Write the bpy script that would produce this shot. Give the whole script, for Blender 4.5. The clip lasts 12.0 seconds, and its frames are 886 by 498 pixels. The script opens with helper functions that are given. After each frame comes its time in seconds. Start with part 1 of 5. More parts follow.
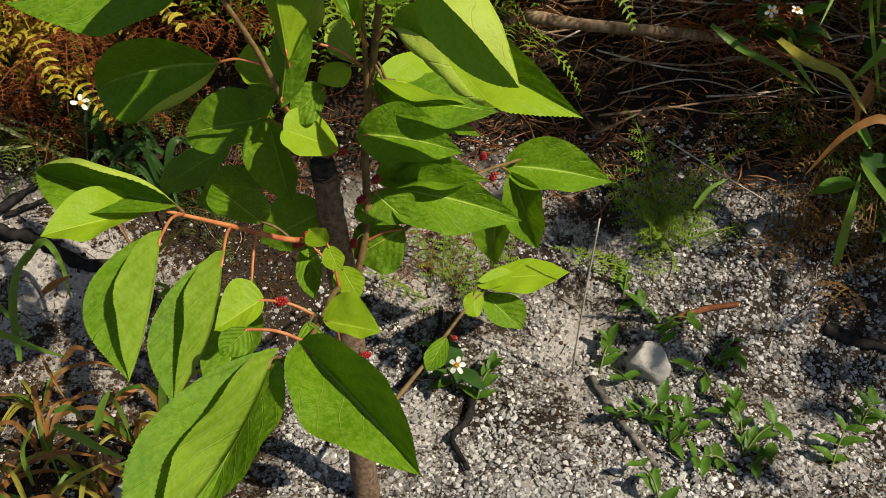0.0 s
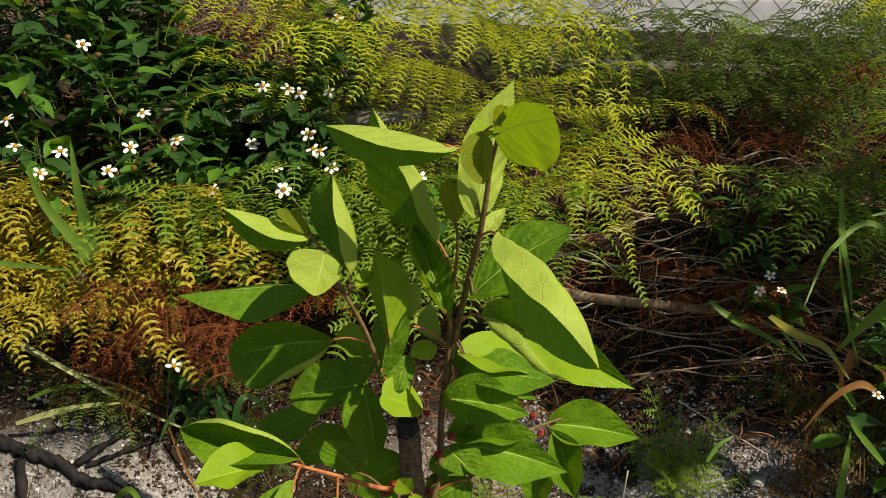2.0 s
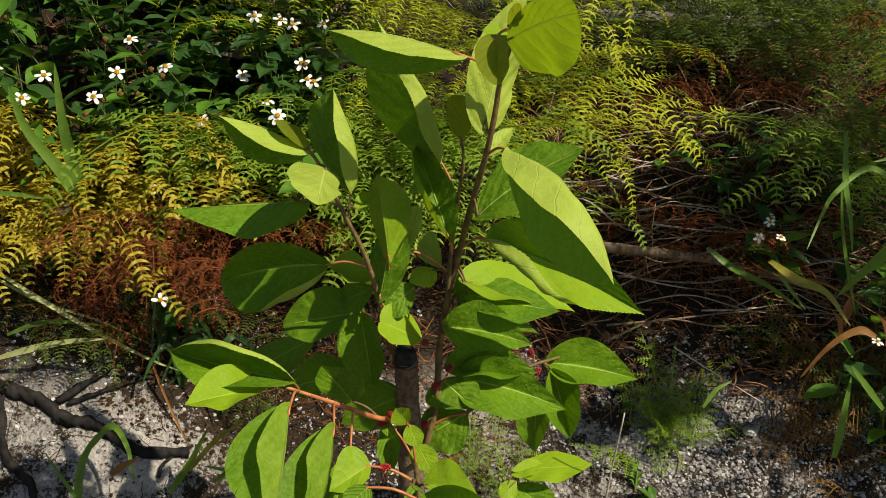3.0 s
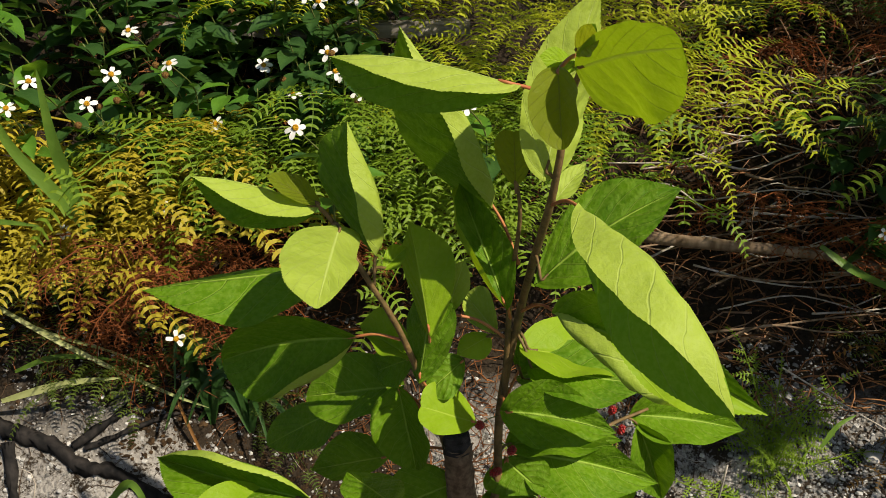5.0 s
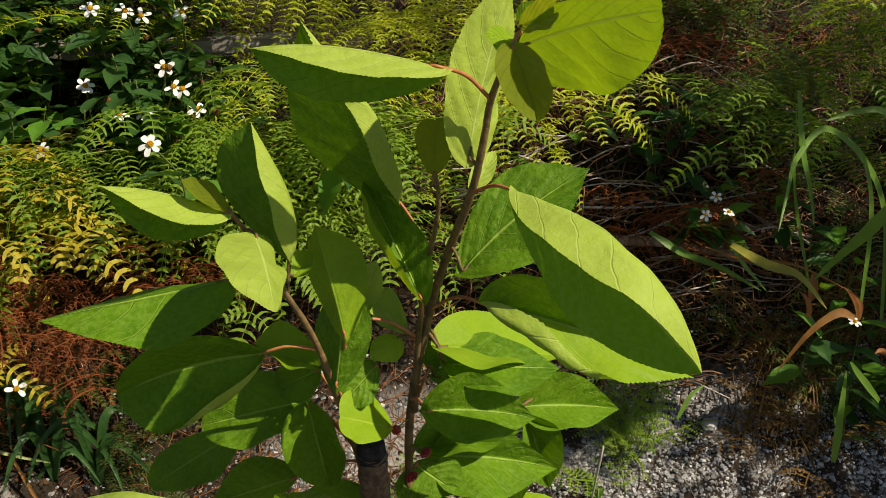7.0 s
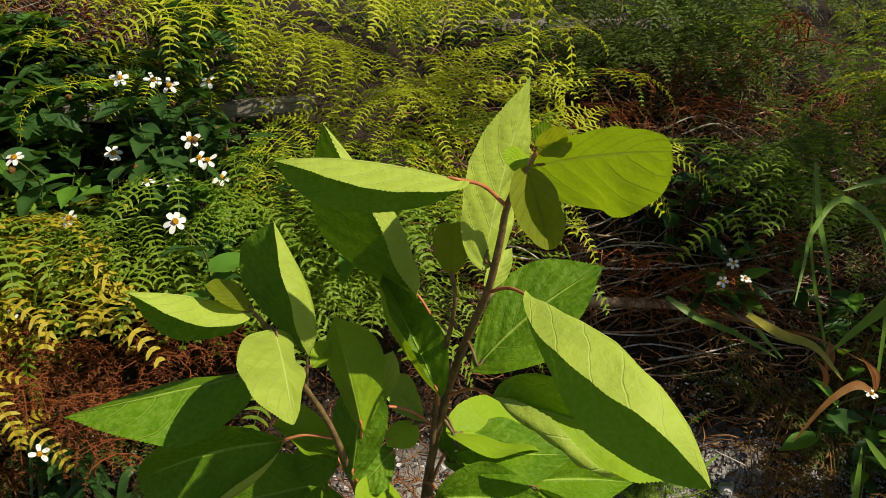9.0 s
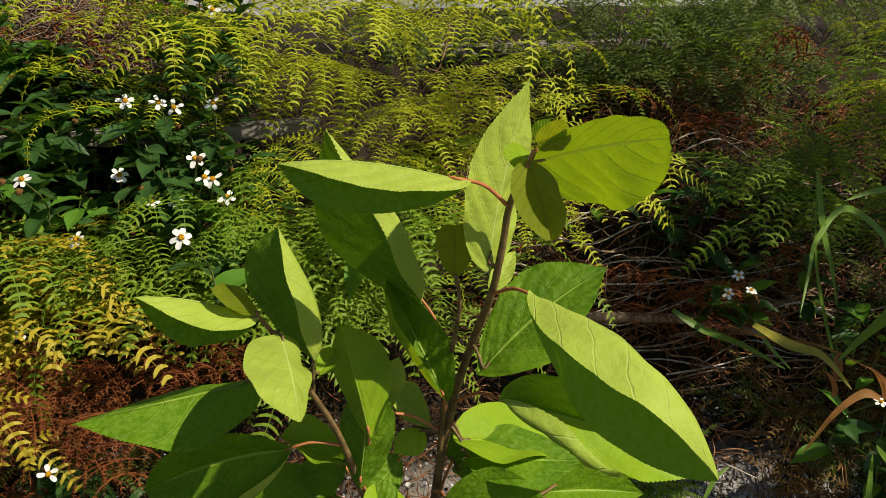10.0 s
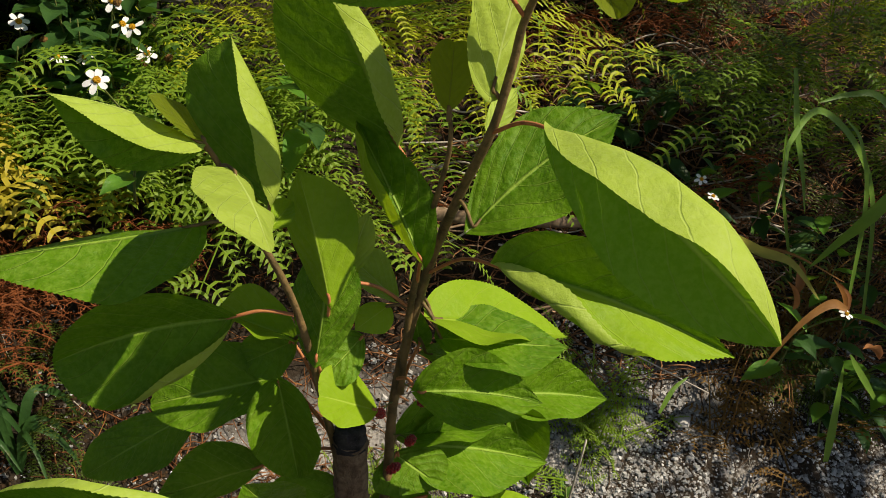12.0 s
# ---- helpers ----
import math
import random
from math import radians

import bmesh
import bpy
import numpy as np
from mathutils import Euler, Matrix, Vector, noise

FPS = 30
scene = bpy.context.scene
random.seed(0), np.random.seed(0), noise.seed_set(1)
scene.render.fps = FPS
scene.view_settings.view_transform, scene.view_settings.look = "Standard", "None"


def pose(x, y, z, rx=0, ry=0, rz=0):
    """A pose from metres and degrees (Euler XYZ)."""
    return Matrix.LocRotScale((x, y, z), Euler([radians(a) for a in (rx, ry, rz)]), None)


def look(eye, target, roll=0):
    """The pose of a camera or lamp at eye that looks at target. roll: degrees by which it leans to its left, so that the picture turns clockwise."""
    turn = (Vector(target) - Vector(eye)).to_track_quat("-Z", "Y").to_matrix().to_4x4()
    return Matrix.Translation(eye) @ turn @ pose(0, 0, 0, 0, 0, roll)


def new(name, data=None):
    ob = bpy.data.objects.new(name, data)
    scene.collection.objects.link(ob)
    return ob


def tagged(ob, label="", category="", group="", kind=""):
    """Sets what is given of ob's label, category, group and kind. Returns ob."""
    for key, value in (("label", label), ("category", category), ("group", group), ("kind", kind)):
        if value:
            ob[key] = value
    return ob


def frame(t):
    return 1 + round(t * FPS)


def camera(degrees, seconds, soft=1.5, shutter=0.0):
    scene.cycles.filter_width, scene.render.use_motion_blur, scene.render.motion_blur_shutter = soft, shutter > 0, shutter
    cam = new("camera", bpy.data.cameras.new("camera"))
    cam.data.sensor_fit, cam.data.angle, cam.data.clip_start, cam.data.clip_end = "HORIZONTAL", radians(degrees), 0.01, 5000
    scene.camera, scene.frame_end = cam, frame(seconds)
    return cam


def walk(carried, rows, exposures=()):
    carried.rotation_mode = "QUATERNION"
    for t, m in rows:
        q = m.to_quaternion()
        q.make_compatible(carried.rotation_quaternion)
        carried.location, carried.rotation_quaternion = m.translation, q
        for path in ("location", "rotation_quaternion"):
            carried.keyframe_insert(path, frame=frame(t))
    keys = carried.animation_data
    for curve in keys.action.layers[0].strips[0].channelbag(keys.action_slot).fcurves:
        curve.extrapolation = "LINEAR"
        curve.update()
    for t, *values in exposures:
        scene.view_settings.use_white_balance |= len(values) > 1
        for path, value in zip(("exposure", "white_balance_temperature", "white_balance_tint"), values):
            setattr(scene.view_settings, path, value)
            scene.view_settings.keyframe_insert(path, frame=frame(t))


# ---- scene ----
cam = camera(48.8, 12.0, soft=0.9)
PATH = [
    (0, (0.096, 0.030, 0.914), (0.027, 1.71, -0.17), 0.4),
    (0.5, (-0.048, -0.072, 0.915), (0.091, 1.695, -0.01), 2.9),
    (0.7, (-0.062, -0.084, 0.926), (0.095, 1.727, 0.091), 3.2),
    (1, (-0.037, -0.091, 0.959), (0.057, 1.747, 0.178), 3.0),
    (1.4, (0.019, -0.124, 0.997), (-0.02, 1.75, 0.298), 1.6),
    (1.5, (0.014, -0.118, 1.012), (-0.026, 1.756, 0.317), 1.7),
    (2, (-0.001, -0.14, 1.014), (-0.031, 1.759, 0.386), 1.4),
    (2.5, (-0.012, -0.139, 0.982), (-0.025, 1.752, 0.331), 2.1),
    (2.7, (-0.014, -0.132, 0.968), (-0.021, 1.753, 0.3), 2.6),
    (4.3, (-0.088, -0.008, 0.925), (0.032, 1.864, 0.231), 2.0),
    (4.5, (-0.046, 0.041, 0.953), (-0.067, 1.894, 0.202), 1.3),
    (5, (-0.011, 0.13, 0.98), (-0.139, 1.951, 0.162), -0.5),
    (5.5, (-0.065, 0.128, 0.982), (0.167, 1.958, 0.21), -0.4),
    (6, (-0.102, 0.126, 0.964), (0.219, 1.948, 0.205), -1.8),
    (6.5, (-0.112, 0.14, 0.951), (0.217, 1.959, 0.188), -0.8),
    (8.3, (-0.144, 0.144, 0.957), (0.218, 1.956, 0.19), 1.9),
    (8.5, (-0.134, 0.146, 0.964), (0.203, 1.956, 0.182), 1.7),
    (9, (-0.119, 0.146, 1.005), (0.189, 1.988, 0.291), 0.5),
    (9.5, (-0.116, 0.142, 0.997), (0.188, 1.998, 0.316), -0.4),
    (10, (-0.119, 0.134, 0.987), (0.18, 2.001, 0.334), -0.7),
    (10.5, (-0.129, 0.129, 0.972), (0.187, 1.998, 0.335), -0.3),
    (11, (-0.172, 0.129, 0.939), (0.181, 1.979, 0.268), 1.8),
    (11.5, (-0.191, 0.128, 0.924), (0.283, 1.946, 0.237), 3.2),
    (12, (-0.154, 0.237, 0.881), (0.334, 2.021, 0.12), 3.8),
]
walk(cam, [(t, look(eye, target, roll)) for t, eye, target, roll in PATH])

# ---- light ----
SUN_DIR = Vector((0.58, -0.42, 0.79)).normalized()
world = bpy.data.worlds.new("sky")
scene.world = world
world.use_nodes = True
wn = world.node_tree
sky = wn.nodes.new("ShaderNodeTexSky")
sky.sky_type = "NISHITA"
sky.sun_disc = False
sky.sun_elevation = math.asin(SUN_DIR.z)
sky.sun_rotation = math.atan2(SUN_DIR.x, SUN_DIR.y)
back = wn.nodes["Background"]
back.inputs["Strength"].default_value = 0.057
wn.links.new(sky.outputs["Color"], back.inputs["Color"])
sun_data = bpy.data.lights.new("sun", "SUN")
sun_data.energy = 4.6
sun_data.angle = radians(0.6)
sun_data.color = (1.0, 0.880, 0.700)
sun = new("sun", sun_data)
sun.matrix_world = look((3, -2, 4), Vector((3, -2, 4)) - SUN_DIR)
scene.view_settings.exposure = 0.55

# ---- material tools ----


class Nodes:
    """A small wrapper that makes node materials short to write."""

    def __init__(self, name):
        self.mat = bpy.data.materials.new(name)
        self.mat.use_nodes = True
        self.tree = self.mat.node_tree
        self.bsdf = self.tree.nodes["Principled BSDF"]
        self.out = self.tree.nodes["Material Output"]

    def add(self, kind, **values):
        node = self.tree.nodes.new("ShaderNode" + kind)
        if "operation" in values:
            node.operation = values["operation"]
        if "data_type" in values:
            node.data_type = values["data_type"]
        if "blend_type" in values:
            node.blend_type = values["blend_type"]
        return node

    def link(self, a, b):
        self.tree.links.new(a, b)

    def math(self, op, a, b=0.0, c=0.0):
        node = self.add("Math", operation=op)
        for slot, value in zip(node.inputs, (a, b, c)):
            if isinstance(value, (int, float)):
                slot.default_value = value
            else:
                self.link(value, slot)
        return node.outputs[0]

    def mix(self, fac, a, b, blend="MIX"):
        node = self.add("Mix", data_type="RGBA", blend_type=blend)
        for slot, value in ((node.inputs[0], fac), (node.inputs[6], a), (node.inputs[7], b)):
            if isinstance(value, (int, float)):
                slot.default_value = value
            elif isinstance(value, tuple):
                slot.default_value = (*value, 1)
            else:
                self.link(value, slot)
        return node.outputs[2]

    def noise(self, scale, detail=4.0, rough=0.55, where="Object"):
        node = self.add("TexNoise")
        node.inputs["Scale"].default_value = scale
        node.inputs["Detail"].default_value = detail
        node.inputs["Roughness"].default_value = rough
        if where == "World":
            self.link(self.add("NewGeometry").outputs["Position"], node.inputs["Vector"])
        else:
            self.link(self.add("TexCoord").outputs[where], node.inputs["Vector"])
        return node.outputs["Fac"]

    def ramp(self, fac, low, high):
        node = self.add("MapRange")
        node.inputs["From Min"].default_value = low
        node.inputs["From Max"].default_value = high
        self.link(fac, node.inputs["Value"])
        return node.outputs["Result"]

    def random(self):
        return self.add("ObjectInfo").outputs["Random"]

    def island(self):
        return self.add("NewGeometry").outputs["Random Per Island"]

    def bump(self, height, strength, distance):
        node = self.add("Bump")
        node.inputs["Strength"].default_value = strength
        node.inputs["Distance"].default_value = distance
        self.link(height, node.inputs["Height"])
        return node.outputs["Normal"]

    def set(self, **values):
        for key, value in values.items():
            slot = self.bsdf.inputs[{"color": "Base Color", "rough": "Roughness", "normal": "Normal", "spec": "Specular IOR Level", "metal": "Metallic"}[key]]
            if isinstance(value, (int, float)):
                slot.default_value = value
            elif isinstance(value, tuple):
                slot.default_value = (*value, 1)
            else:
                self.link(value, slot)

    def through_light(self, color, share, normal=None):
        """Lets part of the light pass through a thin blade."""
        thin = self.add("BsdfTranslucent")
        if isinstance(color, tuple):
            thin.inputs["Color"].default_value = (*color, 1)
        else:
            self.link(color, thin.inputs["Color"])
        if normal is not None:
            self.link(normal, thin.inputs["Normal"])
        mixer = self.add("MixShader")
        mixer.inputs[0].default_value = share
        self.link(self.bsdf.outputs[0], mixer.inputs[1])
        self.link(thin.outputs[0], mixer.inputs[2])
        self.link(mixer.outputs[0], self.out.inputs["Surface"])


def leaf_material(name, dark, light, glow, vein, ribs=6.0, share=0.45, rough=0.42, relief=1.0):
    """A leaf with a midrib and side veins that follow the blade's own coordinates."""
    m = Nodes(name)
    uv = m.add("UVMap")
    xyz = m.add("SeparateXYZ")
    m.link(uv.outputs[0], xyz.inputs[0])
    u = xyz.outputs[0]
    v = m.math("ABSOLUTE", m.math("MULTIPLY_ADD", xyz.outputs[1], 2.0, -1.0))
    wob = m.noise(45.0, 2.0)
    lane = m.math("MULTIPLY", m.math("SUBTRACT", u, m.math("MULTIPLY", m.math("POWER", v, 1.2), 0.30)), ribs)
    lane = m.math("ADD", lane, m.math("MULTIPLY", m.math("SUBTRACT", wob, 0.5), 0.35))
    frac = m.math("FRACT", lane)
    far = m.math("MINIMUM", frac, m.math("SUBTRACT", 1.0, frac))
    side = m.math("SUBTRACT", 1.0, m.ramp(far, 0.010, 0.040))
    mid = m.math("SUBTRACT", 1.0, m.ramp(v, 0.012, 0.045))
    ribs_mask = m.math("MAXIMUM", m.math("MULTIPLY", side, 0.7), mid)
    net = m.ramp(m.noise(260.0, 3.0), 0.40, 0.62)
    patch = m.ramp(m.noise(28.0, 5.0), 0.3, 0.7)
    base = m.mix(patch, dark, light)
    base = m.mix(m.math("MULTIPLY", m.random(), 0.6), base, light)
    base = m.mix(m.math("MULTIPLY", net, 0.22), base, vein)
    base = m.mix(m.math("MULTIPLY", ribs_mask, 0.6), base, vein)
    base = m.mix(m.math("MULTIPLY", mid, 0.5), base, tuple(min(1.0, 1.3 * c) for c in vein))
    swell = m.math("MULTIPLY", m.math("SINE", m.math("MULTIPLY", far, 3.14)), 0.22)
    height = m.math("ADD", m.math("ADD", swell, m.math("MULTIPLY", ribs_mask, 0.35)), m.math("MULTIPLY", m.noise(75.0, 6.0, 0.62), 1.5))
    normal = m.bump(height, 0.68 * relief, 0.0020)
    m.set(color=base, rough=m.math("MULTIPLY_ADD", patch, 0.12, rough), spec=0.14, normal=normal)
    lit = m.mix(m.math("MULTIPLY", ribs_mask, 0.75), glow, tuple(0.35 * c for c in glow))
    lit = m.mix(m.math("MULTIPLY", patch, 0.3), lit, tuple(0.75 * c for c in glow))
    m.through_light(lit, share, normal)
    return m.mat


def herb_material(name, dark, light, glow, share=0.35, rough=0.5):
    m = Nodes(name)
    patch = m.ramp(m.noise(60.0, 4.0), 0.3, 0.7)
    base = m.mix(patch, dark, light)
    base = m.mix(m.math("MULTIPLY", m.random(), 0.7), base, light)
    spot = m.ramp(m.noise(35.0, 3.0), 0.66, 0.74)
    base = m.mix(m.math("MULTIPLY", spot, 0.4), base, (0.16, 0.11, 0.03))
    normal = m.bump(m.noise(220.0, 3.0), 0.4, 0.002)
    m.set(color=base, rough=rough, spec=0.25, normal=normal)
    m.through_light(glow, share, normal)
    return m.mat


def wood_material(name, dark, light, grain=(90.0, 90.0, 12.0), rough=0.85, bump=0.6):
    m = Nodes(name)
    coord = m.add("TexCoord")
    mapping = m.add("Mapping")
    mapping.inputs["Scale"].default_value = grain
    m.link(coord.outputs["Object"], mapping.inputs["Vector"])
    fibre = m.add("TexNoise")
    fibre.inputs["Scale"].default_value = 1.0
    fibre.inputs["Detail"].default_value = 6.0
    m.link(mapping.outputs[0], fibre.inputs["Vector"])
    blot = m.ramp(m.noise(30.0, 4.0), 0.35, 0.65)
    base = m.mix(m.ramp(fibre.outputs["Fac"], 0.35, 0.65), dark, light)
    base = m.mix(m.math("MULTIPLY", blot, 0.5), base, dark)
    m.set(color=base, rough=rough, spec=0.15, normal=m.bump(fibre.outputs["Fac"], bump, 0.003))
    return m.mat


def soil_material():
    """Pale crumbly limestone soil with dark humus; shade is painted in on the right and at the bank's foot."""
    m = Nodes("soil")
    big = m.noise(5.5, 5.0, 0.6, "World")
    mid_ = m.noise(34.0, 5.0, 0.65, "World")
    fine = m.noise(210.0, 4.0, 0.7, "World")
    cell = m.add("TexVoronoi")
    cell.inputs["Scale"].default_value = 150.0
    m.link(m.add("NewGeometry").outputs["Position"], cell.inputs["Vector"])
    crumbs = m.ramp(cell.outputs["Distance"], 0.05, 0.55)
    pale = m.mix(m.ramp(mid_, 0.35, 0.65), (0.27, 0.255, 0.235), (0.54, 0.52, 0.485))
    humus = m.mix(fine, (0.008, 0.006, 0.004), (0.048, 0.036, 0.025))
    height = m.add("SeparateXYZ")
    m.link(m.add("NewGeometry").outputs["Position"], height.inputs[0])
    here = m.ramp(height.outputs[1], 0.30, 0.60)
    mask = m.math("ADD", m.math("MULTIPLY", big, 0.5), m.math("MULTIPLY", mid_, 0.42))
    mask = m.math("ADD", mask, m.math("MULTIPLY", fine, 0.38))
    mask = m.math("ADD", mask, m.math("MULTIPLY", m.ramp(height.outputs[0], 0.12, 0.50), 0.004))
    # right side: humus cover raised, partly for shade put into the soil colour
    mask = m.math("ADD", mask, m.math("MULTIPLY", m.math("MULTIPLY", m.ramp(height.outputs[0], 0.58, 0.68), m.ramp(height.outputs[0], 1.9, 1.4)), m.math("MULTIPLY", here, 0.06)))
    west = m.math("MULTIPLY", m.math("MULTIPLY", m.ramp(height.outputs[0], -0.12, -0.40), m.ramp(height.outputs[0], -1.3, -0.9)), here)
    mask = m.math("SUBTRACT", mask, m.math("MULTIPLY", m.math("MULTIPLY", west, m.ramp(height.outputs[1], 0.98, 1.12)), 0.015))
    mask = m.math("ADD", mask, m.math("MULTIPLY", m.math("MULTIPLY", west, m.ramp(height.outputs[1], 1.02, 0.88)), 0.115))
    # foot of the bank: fern shade painted in along with the humus
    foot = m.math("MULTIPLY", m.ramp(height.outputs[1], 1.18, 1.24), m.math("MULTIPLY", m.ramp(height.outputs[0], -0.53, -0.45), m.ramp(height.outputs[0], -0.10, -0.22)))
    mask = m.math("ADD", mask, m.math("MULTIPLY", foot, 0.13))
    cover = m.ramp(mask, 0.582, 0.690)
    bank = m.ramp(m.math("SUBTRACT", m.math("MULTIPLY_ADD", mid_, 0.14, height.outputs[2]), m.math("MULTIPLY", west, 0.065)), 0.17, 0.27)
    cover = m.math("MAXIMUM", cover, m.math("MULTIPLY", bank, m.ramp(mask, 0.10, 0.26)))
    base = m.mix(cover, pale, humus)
    base = m.mix(m.math("MULTIPLY", m.math("MULTIPLY", crumbs, m.math("SUBTRACT", 1.0, cover)), 0.22), base, (0.20, 0.175, 0.15))
    rough_h = m.math("ADD", m.math("MULTIPLY", fine, 0.7), m.math("MULTIPLY", cell.outputs["Distance"], -0.6))
    m.set(color=base, rough=0.95, spec=0.08, normal=m.bump(m.math("ADD", rough_h, mid_), 0.9, 0.006))
    return m.mat


def stone_material(name, dark, light):
    m = Nodes(name)
    base = m.mix(m.island(), dark, light)
    base = m.mix(m.math("MULTIPLY", m.ramp(m.noise(60.0, 5.0), 0.45, 0.7), 0.5), base, dark)
    m.set(color=base, rough=0.92, spec=0.1, normal=m.bump(m.noise(230.0, 4.0), 0.6, 0.003))
    return m.mat


def plain_material(name, dark, light, scale=40.0, rough=0.6, spec=0.2, bump=0.3, metal=0.0):
    m = Nodes(name)
    base = m.mix(m.ramp(m.noise(scale, 5.0), 0.35, 0.65), dark, light)
    m.set(color=base, rough=rough, spec=spec, metal=metal, normal=m.bump(m.noise(scale * 4, 4.0), bump, 0.003))
    return m.mat


SOIL = soil_material()
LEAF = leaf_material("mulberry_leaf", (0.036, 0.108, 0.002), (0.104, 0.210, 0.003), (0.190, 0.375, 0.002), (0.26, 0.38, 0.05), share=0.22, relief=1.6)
# the pale, young and mid tones also carry sunlight in their colour
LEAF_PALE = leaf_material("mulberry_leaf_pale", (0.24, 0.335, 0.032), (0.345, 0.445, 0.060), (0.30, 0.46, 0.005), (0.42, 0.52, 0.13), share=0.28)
LEAF_YOUNG_LIT = leaf_material("mulberry_leaf_young_lit", (0.135, 0.245, 0.005), (0.21, 0.335, 0.009), (0.30, 0.47, 0.003), (0.28, 0.39, 0.04), share=0.26, relief=0.7)
LEAF_MID = leaf_material("mulberry_leaf_lit", (0.11, 0.22, 0.008), (0.20, 0.325, 0.022), (0.33, 0.47, 0.004), (0.38, 0.48, 0.11), share=0.38)
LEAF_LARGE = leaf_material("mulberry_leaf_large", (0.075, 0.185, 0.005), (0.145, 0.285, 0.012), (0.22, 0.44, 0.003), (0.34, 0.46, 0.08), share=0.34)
LEAF_BRONZE = leaf_material("mulberry_leaf_bronze", (0.095, 0.130, 0.006), (0.15, 0.19, 0.010), (0.34, 0.40, 0.008), (0.17, 0.19, 0.03), share=0.40)
BARK = plain_material("bark", (0.095, 0.062, 0.04), (0.22, 0.155, 0.10), 160.0, 0.85, 0.15, 0.9)
CUT_WOOD = plain_material("charred_cut", (0.012, 0.011, 0.011), (0.05, 0.045, 0.045), 120.0, 0.8, 0.2, 0.8)
SHOOT = plain_material("shoot_bark", (0.080, 0.056, 0.020), (0.19, 0.120, 0.045), 90.0, 0.6, 0.3, 0.4)
PETIOLE = plain_material("petiole", (0.30, 0.085, 0.034), (0.45, 0.19, 0.065), 60.0, 0.5, 0.3, 0.2)
BERRY = plain_material("berry", (0.16, 0.005, 0.006), (0.36, 0.014, 0.010), 200.0, 0.32, 0.5, 0.2)
# fern tones hold light: lime brighter as if sunlit, dark as if shaded
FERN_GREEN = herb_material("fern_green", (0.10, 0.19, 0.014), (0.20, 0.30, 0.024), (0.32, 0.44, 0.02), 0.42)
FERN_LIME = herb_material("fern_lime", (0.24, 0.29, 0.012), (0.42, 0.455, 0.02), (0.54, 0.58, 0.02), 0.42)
FERN_GOLD = herb_material("fern_gold", (0.25, 0.205, 0.013), (0.46, 0.385, 0.034), (0.54, 0.43, 0.02), 0.4)
FERN_SHADED = herb_material("fern_shaded", (0.035, 0.07, 0.009), (0.085, 0.12, 0.016), (0.16, 0.22, 0.02), 0.35)
FERN_BROWN = herb_material("fern_brown", (0.06, 0.036, 0.010), (0.17, 0.095, 0.022), (0.24, 0.13, 0.02), 0.3, 0.7)
FERN_DEAD = herb_material("fern_dead", (0.07, 0.022, 0.007), (0.23, 0.070, 0.018), (0.32, 0.09, 0.02), 0.25, 0.8)
HERB = herb_material("daisy_leaf", (0.020, 0.058, 0.014), (0.042, 0.100, 0.022), (0.08, 0.18, 0.016), 0.33, 0.4)
HERB_CREEPING = herb_material("creeping_leaf", (0.030, 0.088, 0.010), (0.075, 0.165, 0.018), (0.14, 0.28, 0.012), 0.33, 0.4)
HERB_BRIGHT = herb_material("daisy_leaf_bright", (0.05, 0.15, 0.015), (0.10, 0.23, 0.025), (0.24, 0.42, 0.02), 0.4, 0.4)
GRASS = herb_material("grass_blade", (0.06, 0.14, 0.018), (0.13, 0.23, 0.03), (0.26, 0.40, 0.03), 0.4, 0.42)
GRASS_DRY = herb_material("grass_dry", (0.12, 0.055, 0.017), (0.30, 0.145, 0.038), (0.36, 0.17, 0.03), 0.35, 0.6)
GRASS_FADED = herb_material("grass_faded", (0.16, 0.14, 0.02), (0.30, 0.28, 0.04), (0.34, 0.32, 0.03), 0.35, 0.55)
STRAW = herb_material("straw_stalk", (0.22, 0.26, 0.07), (0.36, 0.38, 0.16), (0.30, 0.34, 0.10), 0.2, 0.5)
STEM = plain_material("herb_stem", (0.07, 0.11, 0.02), (0.16, 0.17, 0.05), 60.0, 0.6, 0.25, 0.2)
PETAL = herb_material("petal", (0.78, 0.78, 0.72), (0.85, 0.85, 0.82), (0.7, 0.7, 0.6), 0.3, 0.6)
DISC = plain_material("flower_disc", (0.55, 0.25, 0.01), (0.75, 0.42, 0.02), 900.0, 0.8, 0.1, 0.9)
SEED = plain_material("seed_head", (0.09, 0.045, 0.015), (0.25, 0.14, 0.04), 400.0, 0.8, 0.1, 0.8)
PEBBLE = stone_material("pebbles", (0.11, 0.106, 0.10), (0.55, 0.54, 0.52))
ROCK = stone_material("rock", (0.34, 0.32, 0.29), (0.52, 0.50, 0.465))
HUMUS = stone_material("humus", (0.018, 0.011, 0.006), (0.075, 0.045, 0.022))
TWIG = wood_material("dry_twig", (0.13, 0.085, 0.05), (0.34, 0.25, 0.165))
TWIG_PALE = wood_material("bleached_twig", (0.30, 0.26, 0.21), (0.55, 0.50, 0.43))
GREY_WOOD = wood_material("weathered_root", (0.07, 0.062, 0.054), (0.20, 0.18, 0.155))
STICK_RED = wood_material("red_stick", (0.10, 0.035, 0.014), (0.27, 0.11, 0.045))
CHAR = wood_material("charred_root", (0.006, 0.006, 0.006), (0.03, 0.026, 0.024))
PLANK = wood_material("weathered_plank", (0.13, 0.115, 0.10), (0.32, 0.29, 0.255), (8.0, 140.0, 140.0))
